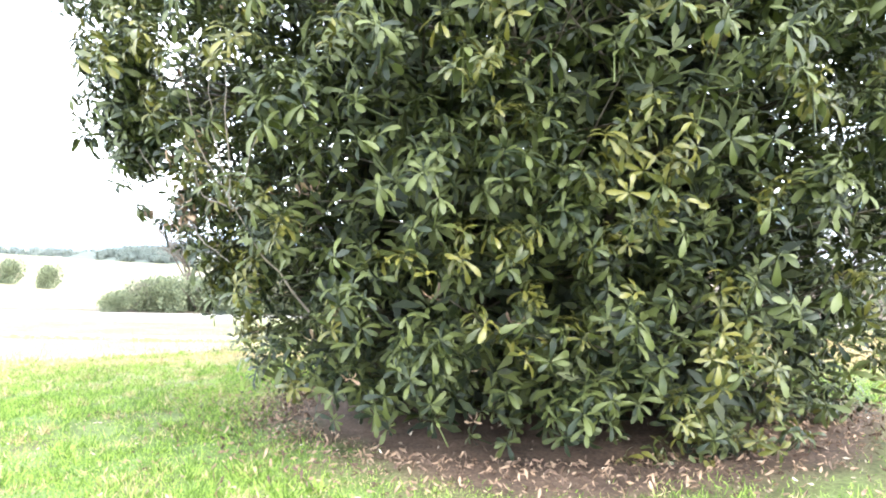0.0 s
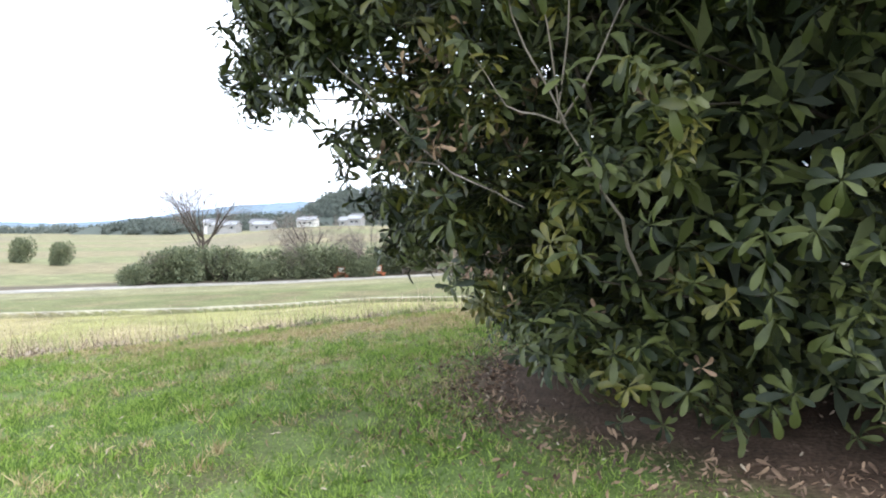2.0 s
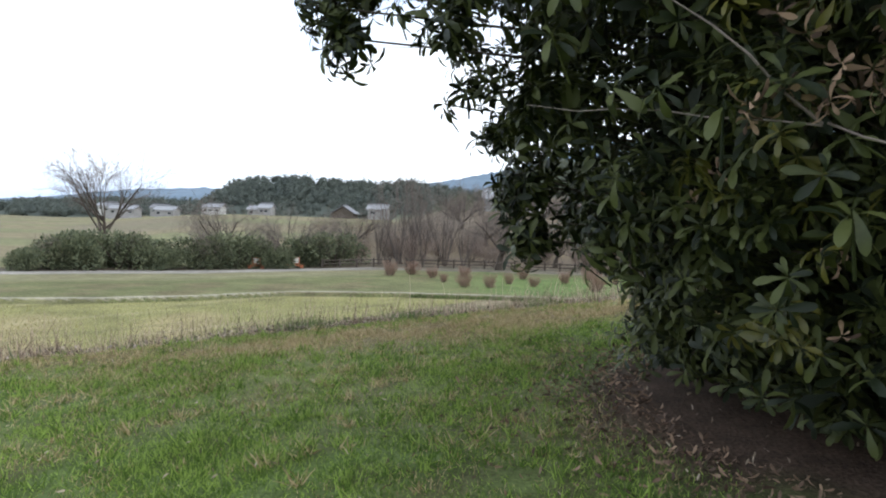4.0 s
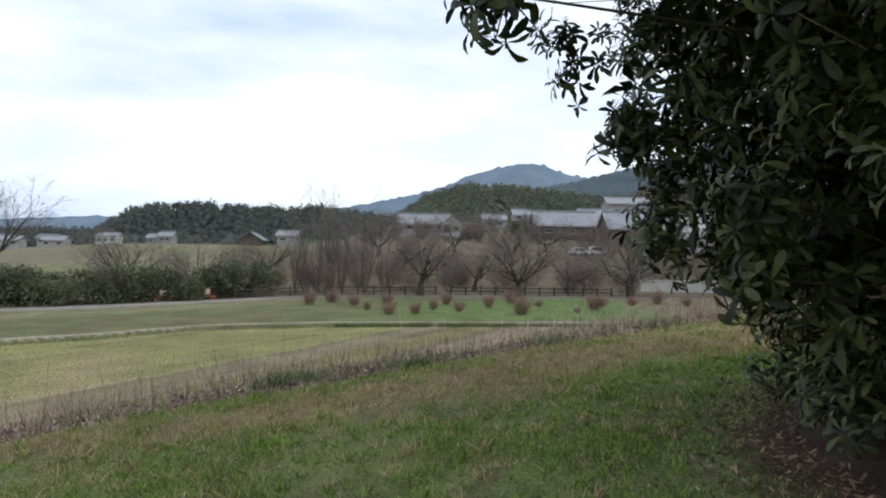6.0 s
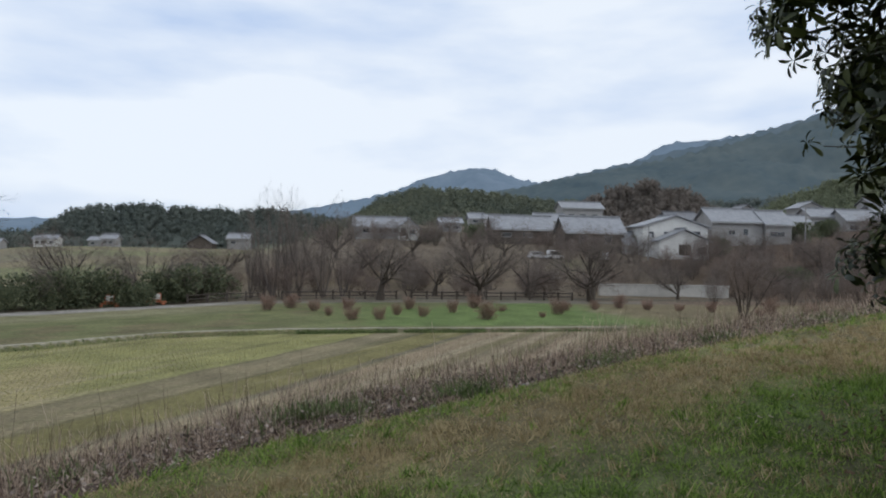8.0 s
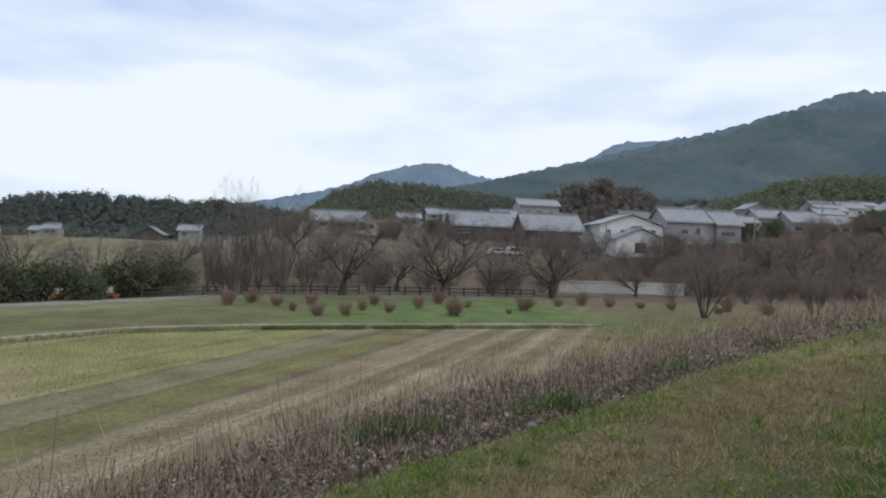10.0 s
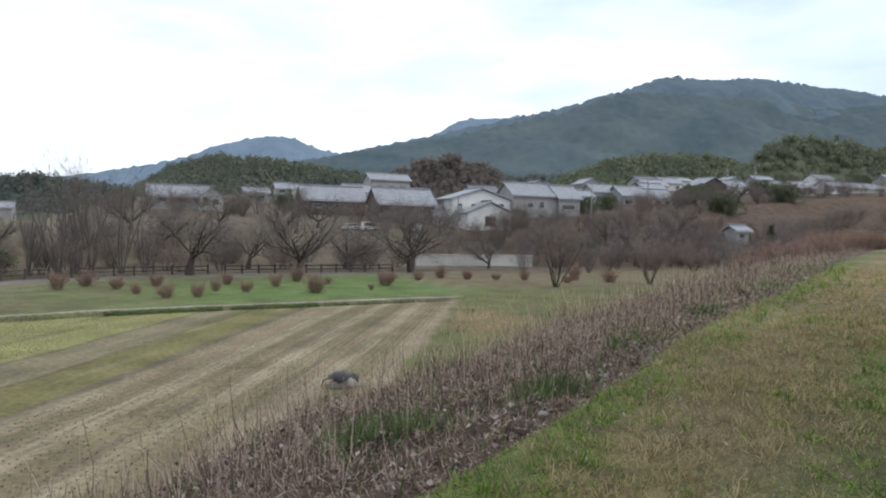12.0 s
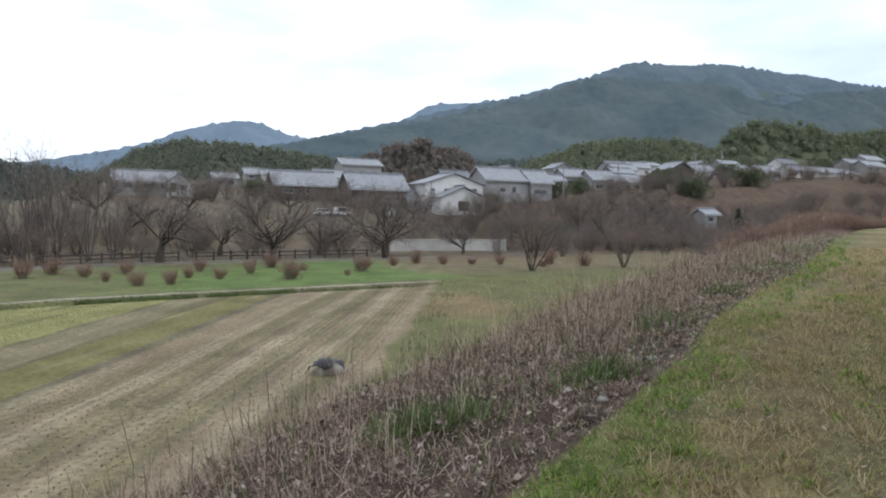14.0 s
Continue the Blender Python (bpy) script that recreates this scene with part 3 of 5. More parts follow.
def house(label, x0, x1, y, base, eave, top, deep=8.0, axis="x", wall=PLASTER, roof=TILE, windows=(), over=0.6, door=None, band=None, roof_label="grey tiled roof"):
    """windows and door: (x, z, width, height) on the front wall, x from its left end and z from the base."""
    h = new("house")
    h.location = (x0, y, base)
    w, e, r = x1 - x0, eave - base, top - base
    part("wall", prism(0, w, 0, deep, -6.0, e, r - 0.05, axis), wall, h)
    o = over
    if axis == "x":
        k = (r - e) / (deep / 2)
        for yy, s in ((-o, 1), (deep + o, -1)):
            zl = e - k * o + 0.1
            q = [(-o, yy, zl), (w + o, yy, zl), (w + o, deep / 2, r + 0.1), (-o, deep / 2, r + 0.1)]
            rf = part("roof", slab(*(q if s > 0 else (q[1], q[0], q[3], q[2])), 0.22), roof, h, roof_label)
        part("ridge_cap", box(-o, w + o, deep / 2 - 0.25, deep / 2 + 0.25, r + 0.25, r + 0.62, 0.08), roof, rf)
        part("eave_board", box(-o, w + o, -o - 0.06, -o - 0.01, e - k * o - 0.08, e - k * o + 0.2), METAL, rf)
    else:
        k = (r - e) / (w / 2)
        for xx, s in ((-o, 1), (w + o, -1)):
            zl = e - k * o + 0.1
            q = [(xx, deep + o, zl), (xx, -o, zl), (w / 2, -o, r + 0.1), (w / 2, deep + o, r + 0.1)]
            rf = part("roof", slab(*(q if s > 0 else (q[1], q[0], q[3], q[2])), 0.22), roof, h, roof_label)
        part("ridge_cap", box(w / 2 - 0.25, w / 2 + 0.25, -o, deep + o, r + 0.25, r + 0.62, 0.08), roof, rf)
    for wx, wz, ww, wh in windows:
        f = part("window", box(wx, wx + ww, -0.08, 0.05, wz, wz + wh), METAL, h)
        part("pane", box(wx + 0.08, wx + ww / 2 - 0.03, -0.1, -0.082, wz + 0.08, wz + wh - 0.08), GLASS, f)
        part("pane", box(wx + ww / 2 + 0.03, wx + ww - 0.08, -0.1, -0.082, wz + 0.08, wz + wh - 0.08), GLASS, f)
        part("sill", box(wx - 0.08, wx + ww + 0.08, -0.16, -0.01, wz - 0.1, wz - 0.02), METAL, f)
    if door:
        part("door", box(door[0], door[0] + door[2], -0.1, 0.04, door[1], door[1] + door[3], 0.02), PLANK, h)
    if band:
        part("base_cladding", box(-0.04, w + 0.04, -0.06, -0.004, -2.0, band), PLANK, h)
    return tagged(h, label, "house")


house("long grey-roofed farmhouse with plastered walls", -6.5, 6.0, 165, 5.7, 7.5, 9.7, 8, windows=((2, 0.3, 1.8, 1.1), (6, 0.3, 2.2, 1.1), (9.5, 0.3, 1.6, 1.1)), wall=PLASTER_GREY)
house("white gabled wing with dark timber at the farmhouse end", 4.2, 9.2, 162.2, 5.3, 7.3, 9.2, 5, axis="y", windows=((2.7, 0.4, 1.4, 1.2),), door=(0.6, 0, 1.3, 1.9))
house("small grey-roofed house with pale walls", 16.8, 22.9, 190, 7.7, 10.0, 11.2, 7, windows=((1, 0.6, 1.6, 1.0), (3.6, 0.6, 1.6, 1.0)), wall=PLASTER_GREY)
house("two-storey house with grey tiled roof", 26.6, 30.6, 200, 8.4, 12.0, 13.4, 6, windows=((0.8, 0.5, 1.6, 1.2), (0.8, 2.3, 1.6, 1.0)), wall=PLASTER_GREY)
house("bright white two-storey house behind long roofs", 30.8, 34.7, 198, 8.4, 11.8, 13.0, 6, windows=((0.6, 0.4, 1.2, 1.1), (2.3, 2.1, 1.2, 1.0)))
house("low long hall with broad grey roof and dark walls", 26.6, 41.1, 158, 4.8, 7.6, 10.6, 9, wall=PLANK, windows=((2, 0.8, 2.4, 1.0), (7, 0.8, 2.4, 1.0)))
house("large barn with wide grey roof and dark board walls", 40.0, 53.0, 143, 2.6, 6.7, 9.9, 9, wall=PLANK, windows=((8.4, 1.7, 1.8, 1.6), (3, 1.7, 1.8, 1.6)))
lean = house("low lean-to with sloping grey roof beside the barn", 52.6, 56.6, 141.5, 2.2, 4.2, 6.6, 7, axis="x", wall=PLASTER_GREY, over=0.4)
house("pale upper building behind the barn roof", 60.5, 74.3, 220, 13.0, 17.4, 19.4, 9, wall=PLASTER_GREY, windows=((2, 1, 2, 1.4), (6, 1, 2, 1.4), (10, 1, 2, 1.4)))
house("white two-storey house with shallow grey gable roof", 55.6, 70.0, 139, 2.0, 8.0, 10.3, 9, axis="y", windows=((1.2, 3.6, 1.2, 1.4), (4.6, 4.0, 1.0, 1.0), (10.6, 4.0, 2.2, 1.2)))
house("white gabled front wing with dark entrance", 57.4, 68.2, 134.6, 2.0, 4.9, 7.2, 4.2, axis="y", windows=((8.2, 0.3, 1.8, 1.5),), door=(4.2, 0, 2.6, 2.2))
house("grey two-storey house with raised tiled roof ridges", 76.7, 89.1, 150, 3.4, 10.2, 13.1, 9, wall=PLASTER_GREY, windows=((7.6, 3.6, 1.2, 1.6), (2.0, 0.6, 2.4, 1.6), (4.0, 3.6, 1.6, 1.2)))
house("grey tiled annex joined to the two-storey house", 89.3, 95.6, 149, 3.6, 9.8, 12.8, 9, wall=PLASTER_GREY, windows=((1.0, 3.2, 3.6, 1.2),))
house("narrow white house with grey roof", 106, 110.8, 165, 8.6, 11.4, 12.9, 6, windows=((1, 0.8, 1.4, 1.1),))
house("tall house with slate-grey roof", 117.9, 126.4, 175, 9.6, 13.7, 15.8, 7, windows=((1, 1.5, 1.8, 1.2), (5, 1.5, 1.8, 1.2)), wall=PLASTER_GREY)
house("grey-roofed house with wide windows", 124.7, 134.6, 170, 9.2, 12.6, 15.3, 8, windows=((1, 0.7, 2.6, 1.3), (5.6, 0.7, 2.6, 1.3)), wall=PLASTER_GREY)
house("house with stepped grey tiled roof", 135.0, 143.4, 169, 9.4, 12.2, 14.6, 8, windows=((1.4, 0.6, 2.0, 1.2), (5, 0.6, 2.0, 1.2)))
house("small pale house up the slope", 206.2, 216.1, 240, 21.0, 24.8, 26.1, 7, windows=((2, 1, 2, 1.2), (6, 1, 2, 1.2)))
house("house with dark brown gable", 173.9, 186, 190, 14.4, 18.7, 21.6, 8, axis="y", wall=PLANK, windows=((4, 1.5, 2, 1.4),))
house("pale house with grey hipped roof", 187.5, 199, 192, 14.8, 18.9, 21.2, 8, windows=((1, 1, 2, 1.4), (6, 1, 2, 1.4)))
house("white house with light grey roof", 214.5, 228.8, 200, 16.4, 20.5, 23.0, 8, windows=((3, 1, 2, 1.4), (8, 1, 2, 1.4)))
house("low grey house on the rise", 242.2, 253.4, 210, 18.0, 22.0, 23.5, 8, wall=PLASTER_GREY, windows=((3, 1, 2, 1.4),))
house("long pale workshop with low roof", 228, 264.7, 180, 15.4, 20.0, 22.0, 10, windows=((4, 1.5, 4, 1.4), (14, 1.5, 4, 1.4), (24, 1.5, 4, 1.4)))
house("grey-roofed hall on the high ground", 290.9, 316, 200, 20.5, 26.2, 28.9, 10, wall=PLASTER_GREY, windows=((5, 2, 4, 1.6), (14, 2, 4, 1.6)))
house("small pale grey shed among dark shrubs", 110.4, 114.2, 112, 0.0, 2.3, 3.1, 3, wall=PLASTER_GREY, windows=((1, 0.6, 1.5, 1.0),))
house("small barn with white bargeboards", -63.5, -55.8, 230, 0.8, 3.0, 5.4, 7, axis="y", wall=PLANK, roof=TILE_DARK, door=(2.4, 0, 2.8, 2.0))
house("low grey-roofed shed past the fields", -50.6, -44.0, 230, 2.4, 4.8, 6.2, 6, wall=PLASTER_GREY, windows=((1, 0.6, 1.6, 1),))
for lab, hx, hy, ww, bz in (("far pale house on the plain", -144, 300, 7, 1.3), ("far grey-roofed house on the plain", -115, 290, 6, 1.8), ("far low house with grey roof", -158.5, 280, 9, -0.8),
                            ("far long grey-roofed building", -180, 280, 12, -1.0), ("far white building at the plain's edge", -118, 300, 5, 2.4), ("far white hall on the plain", -161, 330, 10, 1.3),
                            ("far small house near the wood", -128, 310, 8, 1.2), ("far house with a dark roof", -172, 300, 8, 0.2), ("far dark-roofed barn on the plain", -196, 300, 10, 0), ("far pale shed on the plain", -212, 320, 8, 0.5)):
    house(lab, hx, hx + ww, hy, bz, bz + 2.6, bz + 4.0, 6, wall=PLASTER if "pale" in lab or "white" in lab else PLASTER_GREY, roof=TILE_DARK if "dark" in lab else TILE, windows=((1, 0.6, 1.6, 1.1), (ww - 2.8, 0.6, 1.6, 1.1)))


for k, (hx, hy, ww, tall, ax) in enumerate(((100, 196, 9, 5.5, "x"), (112, 204, 8, 6.0, "y"), (146, 186, 9, 5.0, "x"), (156, 198, 10, 5.5, "x"), (140, 214, 9, 5.5, "y"), (166, 214, 9, 6, "x"), (184, 222, 10, 5.5, "x"), (222, 226, 10, 5.5, "y"),
                                             (250, 236, 12, 6, "x"), (272, 222, 11, 5.5, "x"), (204, 176, 10, 5, "x"), (282, 188, 10, 5, "x"), (46, 196, 9, 5.5, "x"), (84, 190, 9, 5.5, "x"), (330, 220, 14, 6, "x"))):
    bz = hz(hx + ww / 2, hy)
    house("small village house with a grey tiled roof" if k % 3 else "small white village house with a grey roof", hx, hx + ww, hy, bz, bz + tall - 2.0, bz + tall, 7, ax, PLASTER_GREY if k % 3 else PLASTER, TILE_DARK if k % 4 == 1 else TILE, ((1.2, 1.2, 1.8, 1.2), (ww - 3.2, 1.2, 1.8, 1.2)))


# ---- bare trees ----
def grow(r, p, d, rad, level, spec, out, wood):
    """Adds a branch and its boughs to wood and out, as rows for tubes(). spec: rows of (length, boughs, angle, first, wobble, rise)."""
    length, boughs, angle, first, wobble, rise = spec[level]
    length *= r.uniform(0.75, 1.2)
    steps = (6, 6, 4, 3, 2)[level]
    nodes = []
    for i in range(steps):
        q = p + d * length / steps
        r0, r1 = rad * (1 - 0.6 * i / steps), rad * (1 - 0.6 * (i + 1) / steps)
        (wood if rad > 0.03 or level == 0 else out).append((p, q, r0, r1))
        p = q
        d = d + r.normal(size=3) * wobble + np.array([0, 0, rise])
        d /= np.linalg.norm(d)
        nodes.append((p, d, r1))
    if level + 1 < len(spec):
        for k in range(boughs):
            t = first + (1 - first) * (k + r.uniform(0, 1)) / boughs
            q, dd, rr = nodes[min(int(t * steps), steps - 1)]
            side = r.normal(size=3)
            side -= dd * (side @ dd)
            side /= np.linalg.norm(side) + 1e-9
            an = radians(angle) * r.uniform(0.6, 1.2)
            grow(r, q, dd * math.cos(an) + side * math.sin(an), max(rr * r.uniform(0.4, 0.68), 0.009), level + 1, spec, out, wood)


def bare_tree(label, stems, lean, rad, spec, seed, name="bare_tree", twig=None, bark=None):
    r = np.random.RandomState(seed)
    t = new(name)
    out, wood = [], []
    for i in range(stems):
        a = r.uniform(0, 1.2) + i * 6.28 / stems
        ln = lean * r.uniform(0.4, 1.2)
        d = np.array([np.cos(a) * ln, np.sin(a) * ln, 1.0])
        grow(r, np.array([np.cos(a), np.sin(a), 0]) * 0.15 * (stems > 1) + np.array([0, 0, -0.2]), d / np.linalg.norm(d), rad, 0, spec, out, wood)
    child("trunk", mesh_of("trunk", *tubes(wood, 6), bark or BARK, True), t, "brown bark" if bark else "dark rough bark")
    child("crown", mesh_of("crown", *tubes(out, 3), twig or TWIG), t, "fine leafless twigs")
    return tagged(t, label, "tree" if "tree" in name else "shrub")


def stand(proto, x, y, turn, size, sink=0.0, label="", squash=1.0):
    m = pose(x, y, hz(x, y) - sink, 0, 0, turn) @ Matrix.Diagonal((size, size, size * squash, 1))
    c = copy_thing(proto, m)
    if label:
        c["label"] = label
    return c


CHERRY_SPEC = ((2.0, 7, 60, 0.7, 0.05, 0.0), (4.4, 8, 45, 0.2, 0.14, 0.05), (2.3, 6, 45, 0.2, 0.18, 0.03), (1.1, 5, 45, 0.2, 0.2, 0.0), (0.55, 0, 0, 0, 0.2, 0.0))
CHERRY = bare_tree("leafless cherry tree with spreading dark limbs", 1, 0.1, 0.5, CHERRY_SPEC, 21)
BIGGER = Matrix.Diagonal((1.28, 1.28, 1.28, 1))
CHERRY.matrix_basis = pose(-0.1, 87, hz(-0.1, 87), 0, 0, 20) @ BIGGER
CHERRY_2 = bare_tree("leafless cherry tree with forked trunk by the fence", 1, 0.15, 0.5, CHERRY_SPEC, 34)
CHERRY_2.matrix_basis = pose(12.8, 87, hz(12.8, 87), 0, 0, 70) @ BIGGER
CHERRY_3 = bare_tree("leafless tree with low gnarled limbs", 2, 0.5, 0.36, CHERRY_SPEC, 36)
CHERRY_3.matrix_basis = pose(28.3, 89, hz(28.3, 89), 0, 0, 10) @ BIGGER
for x, y, a, s, lab in ((-27.4, 83, 200, 0.85, ""), (45, 99, 300, 0.6, "small leafless tree below the pale wall"), (8, 100, 20, 0.75, "small pale-twigged leafless tree"), (22, 100, 80, 0.8, ""), (78, 104, 100, 0.95, ""), (92, 108, 30, 0.9, ""),
                        (-3, 112, 130, 0.8, ""), (16, 118, 230, 0.8, ""), (38, 120, 10, 0.75, ""), (64, 116, 60, 0.75, ""), (86, 124, 150, 0.9, ""), (104, 122, 210, 0.95, "")):
    stand(CHERRY_2 if int(x) % 2 else CHERRY, x, y, a, s, 0.1, lab)
stand(CHERRY_3, -35.2, 80.5, 250, 0.9, label="gnarled leafless tree in the hedge")
stand(CHERRY_3, 61, 104, 130, 0.9)
TALL = bare_tree("slender leafless tree with upright stems", 6, 0.36, 0.1, ((9.5, 8, 34, 0.2, 0.05, 0.02), (2.6, 5, 35, 0.2, 0.1, 0.08), (1.2, 4, 40, 0.2, 0.15, 0.05), (0.6, 0, 0, 0, 0.2, 0.0)), 45, bark=BARK_PALE)
TALL.matrix_basis = pose(-10.4, 88, hz(-10.4, 88), 0, 0, 0)
for x, y, a, s in ((-13.8, 88.5, 60, 0.95), (-7.4, 88, 130, 0.95), (-16.6, 88.5, 200, 0.8), (-5.0, 89, 290, 0.72), (-12.2, 90, 20, 1.05)):
    stand(TALL, x, y, a, s)
BIG = bare_tree("large leafless tree rising above the hedge", 1, 0.05, 0.36, ((4.2, 12, 46, 0.55, 0.03, 0.0), (5.2, 9, 40, 0.3, 0.08, 0.06), (2.6, 6, 40, 0.2, 0.12, 0.04), (1.3, 4, 40, 0.2, 0.15, 0.02), (0.7, 0, 0, 0, 0.2, 0.0)), 58)
BIG.matrix_basis = pose(-49.5, 77, hz(-49.5, 77), 0, 0, 30) @ Matrix.Diagonal((1.25, 1.25, 1.25, 1))
SHRUB = bare_tree("reddish-brown leafless shrub with many stems", 9, 0.5, 0.07, ((5.0, 9, 32, 0.25, 0.05, 0.04), (2.3, 6, 38, 0.2, 0.1, 0.05), (1.1, 5, 40, 0.2, 0.15, 0.02), (0.55, 0, 0, 0, 0.2, 0.0)), 64, "bare_shrub", TWIG_RED)
SHRUB.matrix_basis = pose(36.6, 65.4, hz(36.6, 65.4), 0, 0, 0)
stand(SHRUB, 50.6, 67, 80, 0.82)
SPRIG = bare_tree("low brown twiggy shrub on the grass terrace", 30, 0.5, 0.012, ((0.95, 7, 40, 0.1, 0.08, 0.02), (0.45, 4, 45, 0.2, 0.15, 0.02), (0.2, 0, 0, 0, 0.2, 0)), 71, "twig_shrub", TWIG_RUSSET)
SPRIG.matrix_basis = pose(-2.65, 61.4, hz(-2.65, 61.4), 0, 0, 0)
SPRIG["group"] = "twig shrubs on the terrace"
for x, y, s in ((-6.8, 70, 0.9), (-5, 65, 0.85), (-0.2, 61.5, 0.7), (1.5, 66.5, 0.9), (4, 65, 0.7), (9.9, 63.2, 1.1), (7.4, 70, 0.9), (13, 72, 0.8), (18.5, 69.6, 1.0), (20.5, 74, 0.8), (24.5, 76, 0.9), (28.4, 78.5, 0.85),
                (31, 76.4, 0.9), (34.5, 75.6, 0.9), (38, 74.8, 1.0), (-9.5, 73, 1.0), (-11.5, 70, 0.8), (-3.5, 72, 1.2), (3, 73, 1.1), (10.5, 76, 1.0), (41, 70, 0.9), (44, 73, 1.1), (47, 70, 1.0), (15.8, 65.5, 0.6)):
    stand(SPRIG, x, y, x * 47 % 360, s * (0.7 + (x * 7 % 5) * 0.14), squash=0.8 + (x * 13 % 7) * 0.11)
BRAKE = bare_tree("tangled reddish-brown thicket shrub", 11, 0.75, 0.035, ((2.9, 8, 36, 0.15, 0.08, 0.03), (1.4, 6, 42, 0.2, 0.14, 0.03), (0.7, 3, 45, 0.2, 0.2, 0.0), (0.35, 0, 0, 0, 0.2, 0)), 77, "thicket_shrub", TWIG_RED)
BRAKE.matrix_basis = pose(-20, 86.5, hz(-20, 86.5), 0, 0, 0)
BRAKE["group"] = "thicket along the stream"
BRAKE_2 = bare_tree("grey-brown leafless thicket shrub", 9, 0.6, 0.04, ((3.6, 9, 34, 0.15, 0.08, 0.03), (1.5, 6, 42, 0.2, 0.14, 0.03), (0.7, 3, 45, 0.2, 0.2, 0.0), (0.35, 0, 0, 0, 0.2, 0)), 78, "thicket_shrub")
BRAKE_2.matrix_basis = pose(4, 97, hz(4, 97), 0, 0, 0)
BRAKE_2["group"] = "thicket along the stream"
r_ = np.random.RandomState(90)
for k in range(230):
    if k < 46:
        x = -26 + k * 1.75 + r_.uniform(-1, 1)
        y = float(along(ROAD, x)) + r_.uniform(7, 22)
    elif k < 84:
        x = 40 + (k - 46) * 2.0 + r_.uniform(-1.5, 1.5)
        y = float(along(ROAD, x)) + r_.uniform(-6, 15)
    elif k < 112:
        x = 56 + (k - 84) * 3.4 + r_.uniform(-2, 2)
        y = 60 + (k - 84) * 1.5 + r_.uniform(-4, 7)
    elif k < 150:
        x = -30 + (k - 112) * 4.4 + r_.uniform(-2, 2)
        y = float(along(ROAD, x)) + r_.uniform(26, 42)
    else:
        x = -22 + (k - 150) * 2.1 + r_.uniform(-2, 2)
        y = float(along(ROAD, x)) + r_.uniform(14, 34)
    if 33 < x < 58 and 88 < y < 105 or x < 62 and k % 5 < 2:
        continue
    stand(BRAKE if k % 3 else BRAKE_2, x, y, r_.uniform(0, 360), r_.uniform(0.7, 1.15), 0.1)


for x, y, a, s in ((-8, 120, 10, 0.8), (6, 126, 100, 0.8), (24, 130, 40, 0.75), (48, 127, 220, 0.7), (70, 125, 300, 0.7), (76, 132, 60, 0.8), (96, 130, 20, 0.8), (112, 132, 140, 0.9), (122, 140, 200, 0.8), (136, 150, 250, 0.8),
                   (150, 158, 0, 0.9), (166, 165, 60, 0.9), (100, 112, 90, 0.85), (118, 104, 40, 0.9), (132, 118, 160, 0.95), (146, 128, 10, 0.95), (-24, 104, 50, 0.7), (-14, 102, 150, 0.8)):
    stand(CHERRY if int(x) % 2 else CHERRY_2, x, y, a, s, 0.1)


for k in range(70):
    x = -14 + k * 3.9 + r_.uniform(-2, 2)
    front = float(np.interp(x, [-14, 10, 26, 40, 56, 72, 95, 120, 145, 200, 260, 300], [160, 160, 152, 137, 128, 140, 142, 158, 160, 178, 170, 185]))
    stand(BRAKE_2 if k % 3 else BRAKE, x, front - r_.uniform(1.5, 9), r_.uniform(0, 360), r_.uniform(0.8, 1.5), 0.2)


for k in range(120):
    x = 88 + (k % 40) * 4.4 + r_.uniform(-2.5, 2.5)
    y = 92 + (x - 96) * 0.16 + (k // 40) * 17 + r_.uniform(-6, 6)
    stand(BRAKE_2 if k % 2 else BRAKE, x, y, r_.uniform(0, 360), r_.uniform(0.9, 1.5), 0.2)


for k in range(64):
    x = 20 + k * 1.15 + r_.uniform(-0.6, 0.6)
    y = float(along(EDGE, x)) + r_.uniform(0.8, 7.0)
    c = stand(SPRIG, x, y, r_.uniform(0, 360), r_.uniform(0.8, 1.5), 0.05, "low brown brush on the bank's rim", 0.8)
    c["group"] = "brush along the bank"


